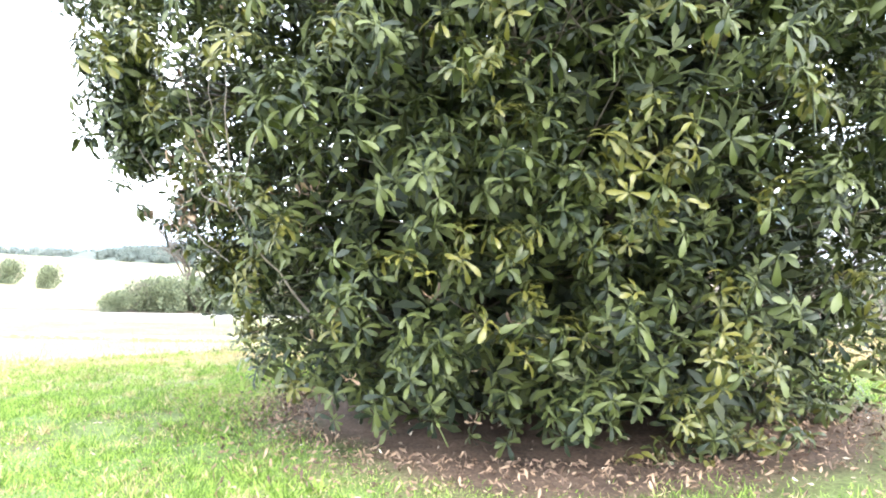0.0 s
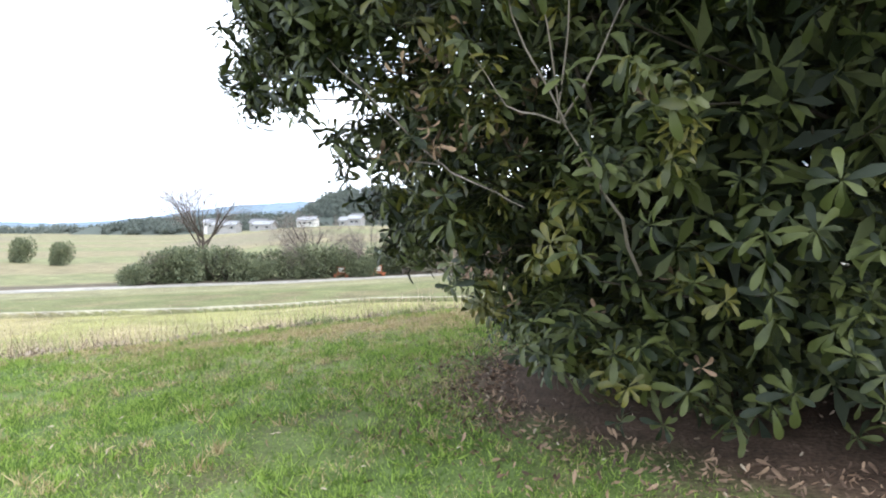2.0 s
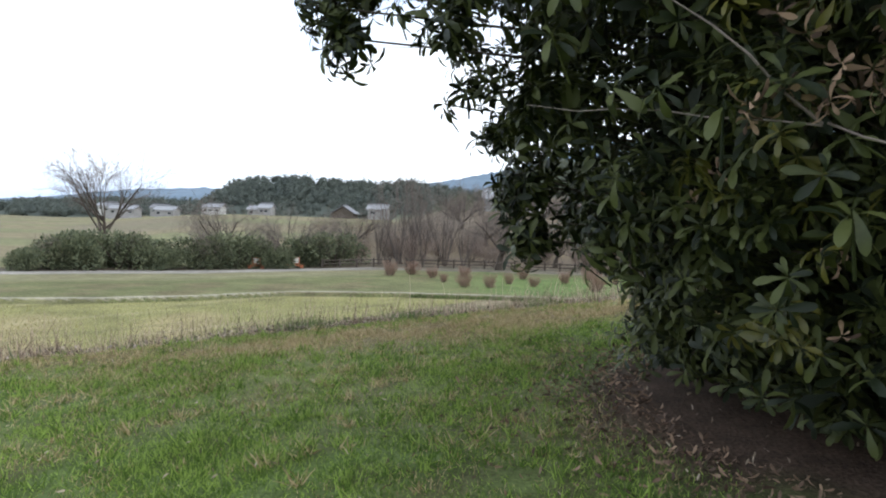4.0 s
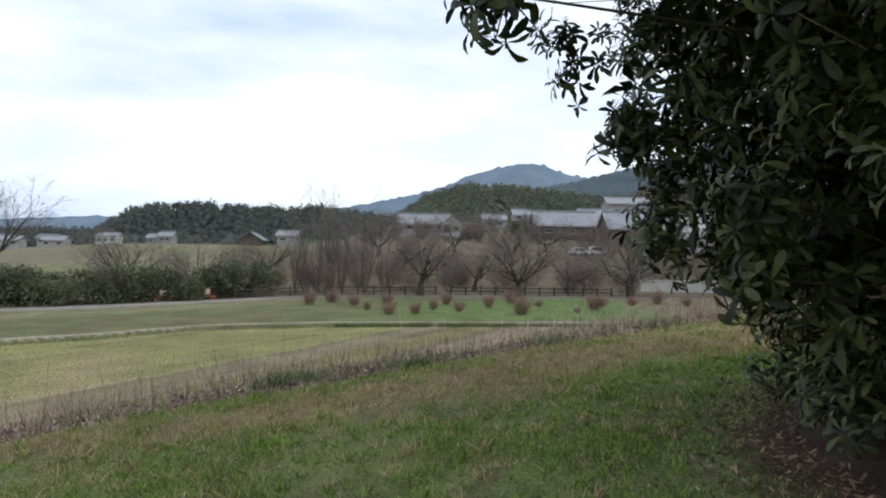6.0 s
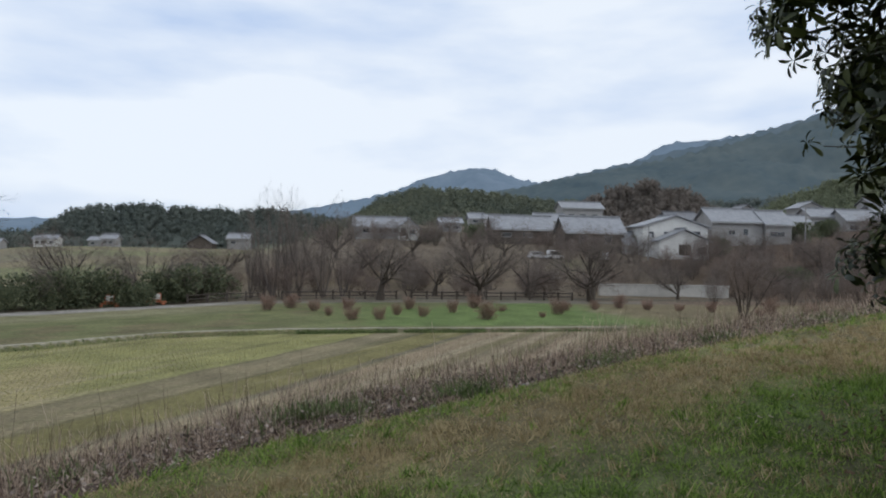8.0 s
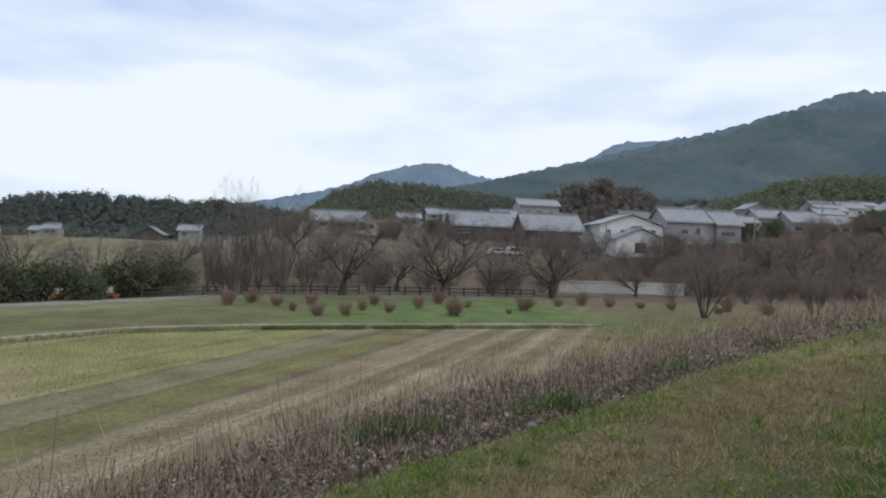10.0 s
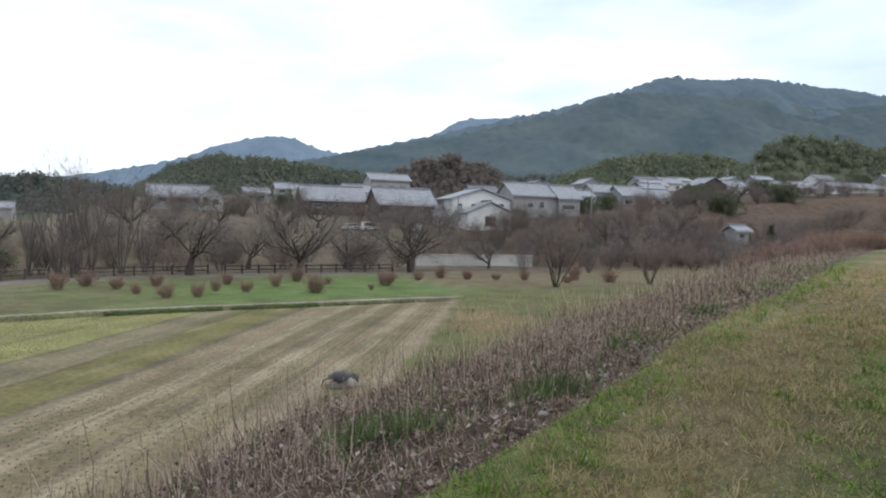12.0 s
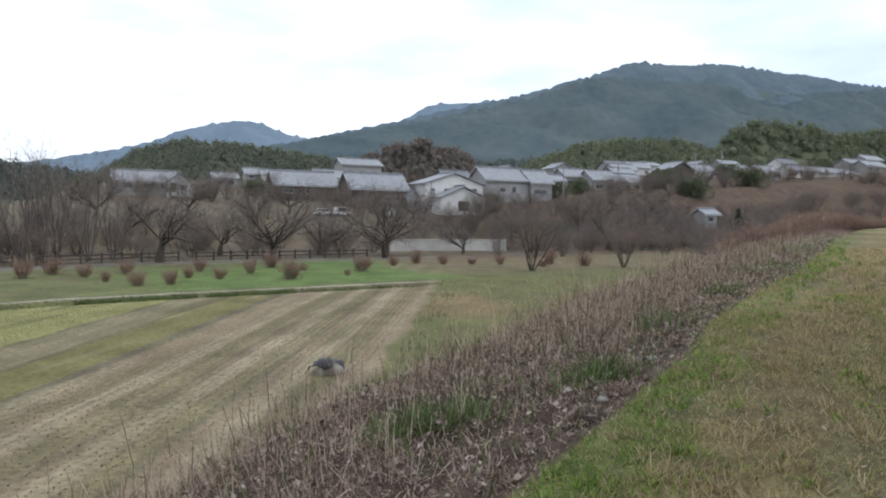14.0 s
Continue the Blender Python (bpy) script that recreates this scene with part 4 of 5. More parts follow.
# ---- leafy shrubs and hedge ----
def leafy(name, label, tall, wide, n, leaf, material, seed, cat="shrub", cone=False):
    r = np.random.RandomState(seed)
    t = new(name)
    segs = []
    for i in range(9):
        a = r.uniform(0, 6.28)
        q = np.array([np.cos(a) * wide * 0.5, np.sin(a) * wide * 0.5, tall * r.uniform(0.6, 0.9)]) * (0.3 if cone else 1)
        segs.append((np.array([0, 0, -0.2]), q * 0.5, 0.06, 0.04))
        segs.append((q * 0.5, q, 0.04, 0.015))
    child("stem", mesh_of("stem", *tubes(segs, 4), BARK), t)
    centres = np.stack([r.normal(size=14) * wide * 0.28, r.normal(size=14) * wide * 0.28, tall * r.uniform(0.12, 0.8, 14)], 1)
    if cone:
        hh = np.linspace(0.1, 0.95, 14)
        centres = np.stack([r.normal(size=14) * wide * 0.2 * (1 - hh), r.normal(size=14) * wide * 0.2 * (1 - hh), tall * hh], 1)
    pick = r.randint(0, 14, n)
    dirs = r.normal(size=(n, 3))
    dirs /= np.linalg.norm(dirs, axis=1, keepdims=True)
    rad = wide * 0.3 * r.uniform(0.5, 1.15, n) ** 0.6
    if cone:
        rad = rad * (1.15 - centres[pick, 2] / tall)
    p = centres[pick] + dirs * rad[:, None]
    p[:, 2] = np.abs(p[:, 2])
    base = np.array([[0, 0, 0], [0.3, 0, 0.5], [0, 0.08, 1.0], [-0.3, 0, 0.5]])
    v, f = stamp(base, np.array([[0, 1, 2, 3]]), frames_from(p, dirs + np.array([0, 0, 0.5]), r.uniform(0, 6.28, n), leaf * r.uniform(0.6, 1.3, n)))
    child("crown", mesh_of("crown", v, f, material), t, kind="stuff")
    return tagged(t, label, cat)


HEDGE_1 = leafy("evergreen_shrub", "dense dark green evergreen hedge shrub", 4.2, 5.0, 5200, 0.34, HEDGE, 3)
HEDGE_1["group"] = "hedge along the lane"
HEDGE_1.matrix_basis = pose(-47, 68.5, hz(-47, 68.5))
for k in range(14):
    x = -49.2 + k * 2.15
    stand(HEDGE_1, x, float(along(ROAD, x)) + 6.8 + (k * 7 % 5) * 0.8, k * 77 % 360, 0.62 + 0.11 * (k * 3 % 5), squash=0.95)
    if k % 3 == 0:
        stand(BRAKE_2, x + 1.1, float(along(ROAD, x)) + 8.2, k * 50 % 360, 0.75 + 0.1 * (k * 2 % 5), 0.1)
for x, y, s in ((-95, 92, 0.62), (-83, 88, 0.55)):
    stand(HEDGE_1, x, y, 40, s, label="small rounded dark tree on the plain", squash=1.7)
CONIFER = leafy("conifer", "dark narrow evergreen conifer", 9.0, 4.4, 5200, 0.3, HEDGE, 8, "tree", True)
CONIFER.matrix_basis = pose(124, 115, hz(124, 115) - 0.5)
stand(CONIFER, 119.5, 117, 50, 0.7)
for x, y, s in ((107.5, 108, 0.85), (118, 111, 0.9), (113.5, 107.5, 0.45), (74, 118, 0.9), (78, 121, 0.7)):
    stand(HEDGE_1, x, y, 60, s, label="dark evergreen shrub beside a shed")


for x, y, s in ((12, 160, 0.7), (24, 170, 0.8), (57.5, 146, 1.0), (73, 141, 0.8), (99, 152, 1.0), (113, 160, 0.9), (146, 166, 1.0), (158, 176, 1.1), (170, 184, 1.0), (203, 190, 1.1), (232, 204, 1.2), (270, 200, 1.2), (-12, 168, 0.9), (145, 150, 1.2), (180, 160, 1.2)):
    stand(HEDGE_1, x, y, x * 31 % 360, s, 0.2, "dark evergreen garden shrub among village houses", 1.2)


# ---- fence, barriers, wall, cars, poles ----
def fence():
    f = new("fence")
    f.location = (0, 0, 0)
    xs = [x for x in np.arange(-22, 26.1, 2.0)]
    zs = [(x, float(along(ROAD, x)) + 5.1) for x in xs]
    for x, y in zs:
        part("post", box(x - 0.11, x + 0.11, y - 0.11, y + 0.11, hz(x, y) - 0.3, hz(x, y) + 1.15, 0.02), FENCE, f)
    for i, ((x0, y0), (x1, y1)) in enumerate(zip(zs, zs[1:])):
        if i in (4, 12):
            continue
        for h in (0.5, 0.95):
            a, b = Vector((x0, y0 - 0.1, hz(x0, y0) + h)), Vector((x1, y1 - 0.1, hz(x1, y1) + h))
            v, q = tubes([(np.array(a), np.array(b), 0.075, 0.075)], 6)
            child("rail", mesh_of("rail", v, q, FENCE), f)
    tagged(f, "weathered two-rail wooden fence along the lane", "fence")


fence()


def barrier(x, y, turn):
    b = new("road_barrier")
    b.matrix_basis = pose(x, y, hz(x, y), 0, 0, turn)
    part("panel", box(-0.38, 0.38, -0.03, 0.03, 0.62, 1.25, 0.02), WHITE, b, "white square panel")
    for x0, x1, z0, z1 in ((-0.48, 0.48, 1.25, 1.35), (-0.48, 0.48, 0.52, 0.62), (-0.48, -0.38, 0.62, 1.25), (0.38, 0.48, 0.62, 1.25)):
        part("border", box(x0, x1, -0.045, 0.045, z0, z1), ORANGE, b)
    for s in (-1, 1):
        part("leg", box(s * 0.75 - 0.2, s * 0.75 + 0.2, -0.2, 0.2, 0.0, 0.22, 0.05), ORANGE, b, "orange foot block")
        part("brace", box(s * 0.42 - 0.05, s * 0.42 + 0.05, -0.04, 0.04, 0.2, 0.55), ORANGE, b)
    part("crossbar", box(-1.05, 1.05, -0.05, 0.05, 0.3, 0.42), ORANGE, b)
    tagged(b, "orange road barrier with a white panel", "barrier", "barriers on the lane")


barrier(-29.7, 77.5, 12)
barrier(-25.2, 79.0, 8)
wall = new("retaining_wall")
part("wall_face", box(34.5, 56, 104.0, 104.6, -6, -3.05, 0.05), CONCRETE, wall)
part("coping", box(34.4, 56.1, 103.9, 104.7, -3.05, -2.9, 0.03), CONCRETE, wall)
tagged(wall, "low pale concrete retaining wall below the village", "wall")


def car(label, x, y, turn, tall=1.45, long=3.6, wide=1.55):
    c = new("car")
    c.matrix_basis = pose(x, y, hz(x, y), 0, 0, turn)
    part("body", box(-long / 2, long / 2, -wide / 2, wide / 2, 0.28, 0.85, 0.12), CAR_WHITE, c)
    cab = part("cabin", box(-long * 0.36, long * 0.3, -wide * 0.46, wide * 0.46, 0.8, tall, 0.14), CAR_WHITE, c)
    for s in (-1, 1):
        part("window", box(-long * 0.3, long * 0.24, s * wide * 0.465 - 0.01, s * wide * 0.465 + 0.01, 0.92, tall - 0.12), GLASS, cab)
    for sx in (-1, 1):
        part("windscreen", box(sx * long * 0.33 - 0.08, sx * long * 0.33 + 0.02, -wide * 0.4, wide * 0.4, 0.92, tall - 0.14), GLASS, cab)
        for sy in (-1, 1):
            bm = bmesh.new()
            bmesh.ops.create_cone(bm, cap_ends=True, segments=16, radius1=0.3, radius2=0.3, depth=0.2, matrix=Matrix.Translation((sx * long * 0.32, sy * wide * 0.47, 0.3)) @ Matrix.Rotation(radians(90), 4, "X"))
            part("tyre", bm, RUBBER, c)
        part("headlight", box(sx * long / 2 - 0.02, sx * long / 2 + 0.02, -wide * 0.42, -wide * 0.25, 0.6, 0.72), WHITE, c)
    tagged(c, label, "car")


car("white parked hatchback below the village", 30.0, 128, 10)
car("white boxy kei car parked beside the hatchback", 33.4, 128, 15, 1.75)
car("white parked van on the village lane", 43.3, 128, 80, 1.9, 4.0, 1.65)


def pole(x, y, tall):
    p = new("utility_pole")
    p.location = (x, y, hz(x, y))
    v, f = tubes([(np.array([0, 0, -0.5]), np.array([0, 0, tall]), 0.17, 0.11)], 8)
    child("post", mesh_of("post", v, f, PLASTER_GREY, True), p)
    for z in (tall - 0.5, tall - 1.4):
        part("crossarm", box(-0.9, 0.9, -0.06, 0.06, z, z + 0.12), METAL, p)
    part("transformer", box(0.15, 0.6, -0.25, 0.25, tall - 2.9, tall - 2.1, 0.06), METAL, p)
    tagged(p, "grey concrete utility pole with crossarms", "pole", "village poles")


for x, y, h in ((54.0, 132, 7.5), (130, 165, 9), (182, 186, 10), (206, 196, 10), (97, 146, 9)):
    pole(x, y, h)


# ---- the evergreen tree ----
def leaf_shape(droop):
    """A blunt obovate leaf, one unit long along z, folded at its midrib, curving over its length."""
    rows = ((0.0, 0.02), (0.38, 0.09), (0.74, 0.16), (0.93, 0.12), (1.0, 0.03))
    v, f = [], []
    for t, w in rows:
        y = -droop * t * t
        z = t * (1 - 0.25 * droop * t)
        v += [(-w, y + w * 0.3, z), (0, y, z), (w, y + w * 0.3, z)]
    for i in range(len(rows) - 1):
        a = i * 3
        f += [(a, a + 1, a + 4, a + 3), (a + 1, a + 2, a + 5, a + 4)]
    return np.array(v), np.array(f)


LEAF_V, LEAF_F = leaf_shape(0.62)
PLAIN_V = np.array([(0, 0, 0), (0.14, -0.1, 0.6), (0, -0.36, 0.9), (-0.14, -0.1, 0.6)])
PLAIN_F = np.array([[0, 1, 2, 3]])


def whorl(r, n, size):
    """Matrices of the leaves round the tip of a twig that points along z."""
    a = np.arange(n) * 2.4 + r.uniform(0, 6.28)
    tilt = np.radians(r.uniform(25, 128, n))
    axis = np.stack([np.cos(a) * np.sin(tilt), np.sin(a) * np.sin(tilt), np.cos(tilt)], 1)
    up = np.array([0, 0, 1.0])
    x = np.cross(axis, up)
    x /= np.linalg.norm(x, axis=1, keepdims=True) + 1e-6
    y = np.cross(axis, x)
    y *= np.sign(y[:, 2:3] + 1e-6)
    x = np.cross(y, axis)
    s = size * r.uniform(0.5, 1.2, n)[:, None]
    p = axis * 0.008 + np.stack([0 * a, 0 * a, -np.arange(n) * 0.006], 1)
    return np.stack([x * s, y * s, axis * s, p], axis=2)


def compose(outer, inner):
    """All pairs of 3 x 4 matrices, outer after inner."""
    rot = np.einsum("aij,bjk->abik", outer[:, :, :3], inner[:, :, :3])
    pos = np.einsum("aij,bj->abi", outer[:, :, :3], inner[:, :, 3]) + outer[:, None, :, 3]
    return np.concatenate([rot, pos[..., None]], -1).reshape(-1, 3, 4)


PROFILE_Z = [0.02, 0.12, 0.35, 0.65, 1.05, 1.55, 1.95, 2.35, 2.8, 3.6, 4.8, 5.8, 6.6, 7.1]
PROFILE_R = [1.85, 2.0, 2.4, 2.62, 2.95, 3.18, 3.38, 3.55, 3.65, 3.85, 3.7, 2.9, 1.7, 0.3]


SIDE_A = [0.4, 1.6, 2.2, 2.55, 2.8, 3.05, 3.3, 3.55, 3.8, 4.3, 4.9, 5.5, 6.0]
SIDE_Z = [0.15, 0.5, 1.2, 1.9, 2.6, 4.5]
SIDE_R = ([0.2, 0.0, -0.05, -0.1, -0.12, -0.05, 0.06, -0.02, 0.03, 0.6, 0.6, 0.75, 0.6],
          [0.2, 0.0, 0.02, 0.02, 0.05, 0.12, 0.25, 0.08, 0.13, 0.62, 0.6, 0.75, 0.6],
          [0.2, 0.0, 0.3, 0.38, 0.42, 0.46, 0.45, 0.33, 0.36, 0.52, 0.55, 0.7, 0.6],
          [0.2, 0.0, 0.5, 0.68, 0.78, 0.82, 0.42, 0.3, 0.42, 0.46, 0.45, 0.6, 0.5],
          [0.1, 0.0, 0.22, 0.25, 0.36, 0.46, 0.5, 0.58, 0.75, 0.65, 0.4, 0.5, 0.4],
          [0, 0, 0.05, 0.05, 0.05, 0.05, 0.05, 0.1, 0.2, 0.15, 0.1, 0.1, 0.1])


def crown_radius(z, a):
    """The crown's reach at height z above its foot and bearing a, with lobes."""
    lobes = 1 + 0.03 * np.sin(3 * a + 1.1 * z) + 0.03 * np.sin(5 * a - 1.7 * z + 1.0) + 0.03 * np.sin(9 * a + 2.9 * z)
    reach = np.interp(z, PROFILE_Z, PROFILE_R) * lobes
    for b, h, w, tall, far in ((-2.67, 1.9, 0.25, 0.4, 0.12), (-2.3, 2.4, 0.3, 0.35, 0.12)):
        turn = np.angle(np.exp(1j * (a - b)))
        reach = reach + far * np.exp(-((turn / w) ** 2) - ((z - h) / tall) ** 2)
    # fuller towards the path, cut back low down and on the field side
    turn = np.mod(a, 2 * np.pi)
    gain = [np.interp(turn, SIDE_A, row) for row in SIDE_R]
    lev = np.clip(np.interp(z, SIDE_Z, np.arange(len(SIDE_Z))), 0, len(SIDE_Z) - 1.001)
    return reach + sum(g * np.clip(1 - np.abs(lev - i), 0, 1) for i, g in enumerate(gain))


def evergreen():
    r = np.random.RandomState(17)
    tree = new("evergreen_tree")
    foot = hz(*BUSH)
    tree.location = (BUSH[0], BUSH[1], foot)
    # stems, limbs and the twigs that carry the leaves
    wood, twigs = [], []
    for i in range(11):
        a = i * 0.571 * 2 + r.uniform(-0.2, 0.2)
        p = np.array([np.cos(a) * 0.25, np.sin(a) * 0.25, -0.2])
        reach, tall = r.uniform(0.45, 0.85), r.uniform(2.2, 6.0)
        rad = r.uniform(0.05, 0.11)
        for k in range(6):
            t = (k + 1) / 6
            q = np.array([np.cos(a + 0.2 * t), np.sin(a + 0.2 * t), 0]) * reach * t ** 0.8 * float(np.interp(tall * t, PROFILE_Z, PROFILE_R))
            q[2] = tall * t ** 1.1
            q += r.normal(size=3) * 0.07
            wood.append((p, q, rad * (1 - 0.12 * k), rad * (1 - 0.12 * (k + 1))))
            for _ in range(3):
                b = a + r.uniform(-0.9, 0.9)
                z = float(np.clip(q[2] + r.uniform(-0.3, 0.9), 0.3, 6.8))
                rr = float(crown_radius(z, np.array(b))) * r.uniform(0.76, 0.9)
                e = np.array([np.cos(b) * rr, np.sin(b) * rr, z])
                m = (q + e) / 2 + r.normal(size=3) * 0.12 - np.array([0, 0, 0.12])
                twigs += [(q, m, 0.016, 0.010), (m, e, 0.010, 0.004)]
            p = q
    # a few bare limbs that show on the side of the path
    for a, z0, z1, r0, r1 in ((-2.05, 0.5, 1.55, 1.5, 2.95), (-2.2, 1.3, 1.7, 1.4, 3.15), (-2.5, 1.6, 1.75, 1.8, 3.3), (-2.35, 1.5, 2.9, 2.7, 3.2), (-2.1, 1.6, 2.7, 2.8, 3.2), (-2.75, 1.9, 2.5, 1.9, 3.75)):
        p = np.array([np.cos(a) * r0, np.sin(a) * r0, z0])
        for k in range(5):
            t = (k + 1) / 5
            rr = r0 + (r1 - r0) * t
            q = np.array([np.cos(a - 0.1 * t) * rr, np.sin(a - 0.1 * t) * rr, z0 + (z1 - z0) * t ** 1.2]) + r.normal(size=3) * 0.03
            wood.append((p, q, 0.018 - 0.003 * k, 0.015 - 0.003 * k))
            p = q
    child("trunk", mesh_of("trunk", *tubes(wood, 7), BARK, True), tree, "several brown stems and bare limbs")
    child("twig_work", mesh_of("twig_work", *tubes(twigs, 4), BARK), tree, kind="stuff")

    def tips(n, lo, hi, a0=-np.pi, a1=np.pi, zmax=7.0, zmin=0.06):
        z = r.uniform(zmin, zmax, n * 3)
        keep = r.uniform(0, 4.0, n * 3) < np.interp(z, PROFILE_Z, PROFILE_R)
        z = z[keep][:n]
        a = r.uniform(a0, a1, len(z))
        clump = 1 + 0.05 * np.sin(13 * a + 5 * z) * np.cos(4.1 * z + 3 * a)
        rr = crown_radius(z, a) * r.uniform(lo, hi, len(z)) * clump
        p = np.stack([np.cos(a) * rr, np.sin(a) * rr, z], 1)
        slope = np.interp(z + 0.2, PROFILE_Z, PROFILE_R) - np.interp(z - 0.2, PROFILE_Z, PROFILE_R)
        axis = np.stack([np.cos(a) * 0.8, np.sin(a) * 0.8, 0.75 - slope * 0.5], 1) + r.normal(size=(len(z), 3)) * 0.4
        return p, axis

    def clumps(lobes, each, lo, hi, reach, *span):
        """Tips of twigs bunched into sprays that stand proud of the crown, with hollows between them."""
        c, axis = tips(lobes, lo, hi, *span)
        axis = axis / np.linalg.norm(axis, axis=1, keepdims=True)
        n = len(c) * each
        d = np.repeat(axis, each, 0) + r.normal(size=(n, 3)) * 0.75
        d /= np.linalg.norm(d, axis=1, keepdims=True)
        size = np.repeat(r.uniform(0.65, 1.25, len(c)), each) * reach
        p = np.repeat(c, each, 0) + d * (size * r.uniform(0.35, 1.0, n))[:, None]
        p[:, 2] = np.maximum(p[:, 2], 0.05)
        return p, d * 0.8 + np.array([0, 0, 0.6])

    layers = ((7400, 0.86, 0.96, 1.0, "crown"), (4600, 0.68, 0.86, 1.0, "inner_leaves"), (4200, 0.5, 0.84, 1.7, "deep_leaves"), (2600, 0.2, 0.62, 2.4, "core_leaves"))
    for n, lo, hi, big, nm in layers:
        p, axis = clumps(n // 26, 26, lo, hi, 0.42) if nm == "crown" else tips(n, lo, hi)
        out = frames_from(p, axis, r.uniform(0, 6.28, len(p)), r.uniform(0.85, 1.2, len(p)) * big)
        shape = (LEAF_V, LEAF_F) if big == 1.0 else (PLAIN_V, PLAIN_F)
        v, f = stamp(*shape, compose(out, whorl(r, 9, 0.112)))
        child(nm, mesh_of(nm, v, f, LEAF, True), tree, kind="stuff")
    # overhanging sprays on the open side
    over_v, over_f, over_w, count = [], [], [], 0
    for b, h, far in ((3.12, 3.2, 3.9), (-3.1, 3.2, 3.75), (3.05, 3.3, 3.5), (-3.05, 3.0, 4.0), (-2.97, 2.28, 4.4), (-2.96, 2.46, 4.5), (-3.0, 2.62, 4.3), (-3.05, 2.76, 4.5), (-3.1, 3.0, 4.1), (-2.9, 2.66, 3.95), (-2.85, 2.85, 4.2), (-3.0, 2.95, 4.2), (-3.08, 3.0, 3.8), (-2.95, 2.6, 3.7), (-2.7, 2.5, 3.9), (-2.6, 2.3, 3.9),
                      (-2.45, 2.4, 3.9), (-2.38, 2.65, 3.95), (-2.5, 2.15, 3.8), (-2.3, 2.8, 3.9), (-2.55, 2.85, 3.95), (3.1, 3.15, 3.7), (-2.75, 2.9, 4.0), (2.78, 2.1, 3.3), (3.0, 1.85, 3.35), (-2.9, 1.35, 3.2), (-2.65, 1.1, 3.0), (-2.95, 1.0, 3.1), (2.58, 2.1, 3.1)):
        c = np.array([np.cos(b) * far, np.sin(b) * far, h])
        d = np.array([np.cos(b), np.sin(b), 0.1]) + r.normal(size=(34, 3)) * 0.8
        d /= np.linalg.norm(d, axis=1, keepdims=True)
        q = c + d * r.uniform(0.04, 0.3, 34)[:, None]
        extra = frames_from(q, d + np.array([0, 0, 0.4]), r.uniform(0, 6.28, 34), r.uniform(0.85, 1.15, 34))
        v, f = stamp(LEAF_V, LEAF_F, compose(extra, whorl(r, 8, 0.112)))
        over_v.append(v), over_f.append(f + count)
        count += len(v)
        over_w += [(c * np.array([0.7, 0.7, 0.97]), c, 0.011, 0.006)] + [(c, q[i], 0.005, 0.003) for i in range(34)]
    child("overhang_leaves", mesh_of("overhang_leaves", np.concatenate(over_v), np.concatenate(over_f), LEAF, True), tree, "leafy sprays reaching out of the crown", "stuff")
    child("overhang_wood", mesh_of("overhang_wood", *tubes(over_w, 4), BARK), tree, kind="stuff")
    p, axis = clumps(95, 4, 0.9, 1.0, 0.3, -2.45, -0.8, 3.2)
    v, f = stamp(LEAF_V, LEAF_F, compose(frames_from(p, axis, r.uniform(0, 6.28, len(p)), r.uniform(0.75, 1.05, len(p))), whorl(r, 9, 0.11)))
    child("young_leaves", mesh_of("young_leaves", v, f, LEAF_YOUNG, True), tree, "yellow-green young leaves", "stuff")
    p, axis = tips(40, 0.8, 0.96, -2.9, -1.4, 3.2)
    bunch = np.array([3.22, 0.2, 1.95]) - np.array([BUSH[0], BUSH[1], foot])
    p = np.concatenate([p, bunch + r.normal(size=(16, 3)) * np.array([0.14, 0.1, 0.06]), bunch + np.array([-0.1, 0, 0.36]) + r.normal(size=(12, 3)) * np.array([0.2, 0.1, 0.1])])
    axis = np.concatenate([axis, r.normal(size=(28, 3)) * 0.5])
    v, f = stamp(LEAF_V, LEAF_F, compose(frames_from(p, -axis + np.array([0, 0, -0.6]), r.uniform(0, 6.28, len(p)), r.uniform(0.7, 1.0, len(p))), whorl(r, 6, 0.075)))
    child("withered_leaves", mesh_of("withered_leaves", v, f, LEAF_DEAD, True), tree, "hanging brown withered leaves", "stuff")
    # bare twigs that show in front of the leaves
    fork, knot = (3.87, -0.38, 1.96), (3.22, 0.21, 1.86)
    for thick, line in ((0.012, ((4.21, 0.09, 1.31), (4.07, -0.28, 1.67), fork)), (0.0062, (fork, (3.7, -0.53, 2.34), (3.6, -0.62, 2.79))), (0.0062, (fork, (3.82, -0.55, 2.4), (3.83, -0.64, 2.79))), (0.0062, (fork, (3.92, -0.57, 2.4), (3.94, -0.64, 2.79))),
                        (0.007, (fork, (4.07, -0.53, 2.28), (4.3, -0.62, 2.68))), (0.006, (fork, (3.65, -0.36, 2.03), (3.48, -0.3, 2.28))), (0.006, (knot, (2.75, 0.42, 1.91), (2.25, 0.7, 1.98))), (0.008, (knot, (2.86, 0.26, 2.17), (2.42, 0.48, 2.56))),
                        (0.007, (knot, (3.48, -0.02, 1.72), (3.7, -0.08, 1.61))), (0.006, ((2.47, 1.49, 2.12), (1.97, 1.6, 2.45), (1.3, 2.05, 2.56)))):
        pts = [np.array(q) - np.array([BUSH[0], BUSH[1], foot]) for q in line]
        steps = [pts[0] + (pts[1] - pts[0]) * t + r.normal(size=3) * 0.009 for t in (0, 0.35, 0.7)] + [pts[1] + (pts[2] - pts[1]) * t + r.normal(size=3) * 0.009 for t in (0, 0.3, 0.6, 1.0)]
        rows = [(a, b, thick * (0.75 - 0.08 * i), thick * (0.67 - 0.08 * i)) for i, (a, b) in enumerate(zip(steps, steps[1:]))]
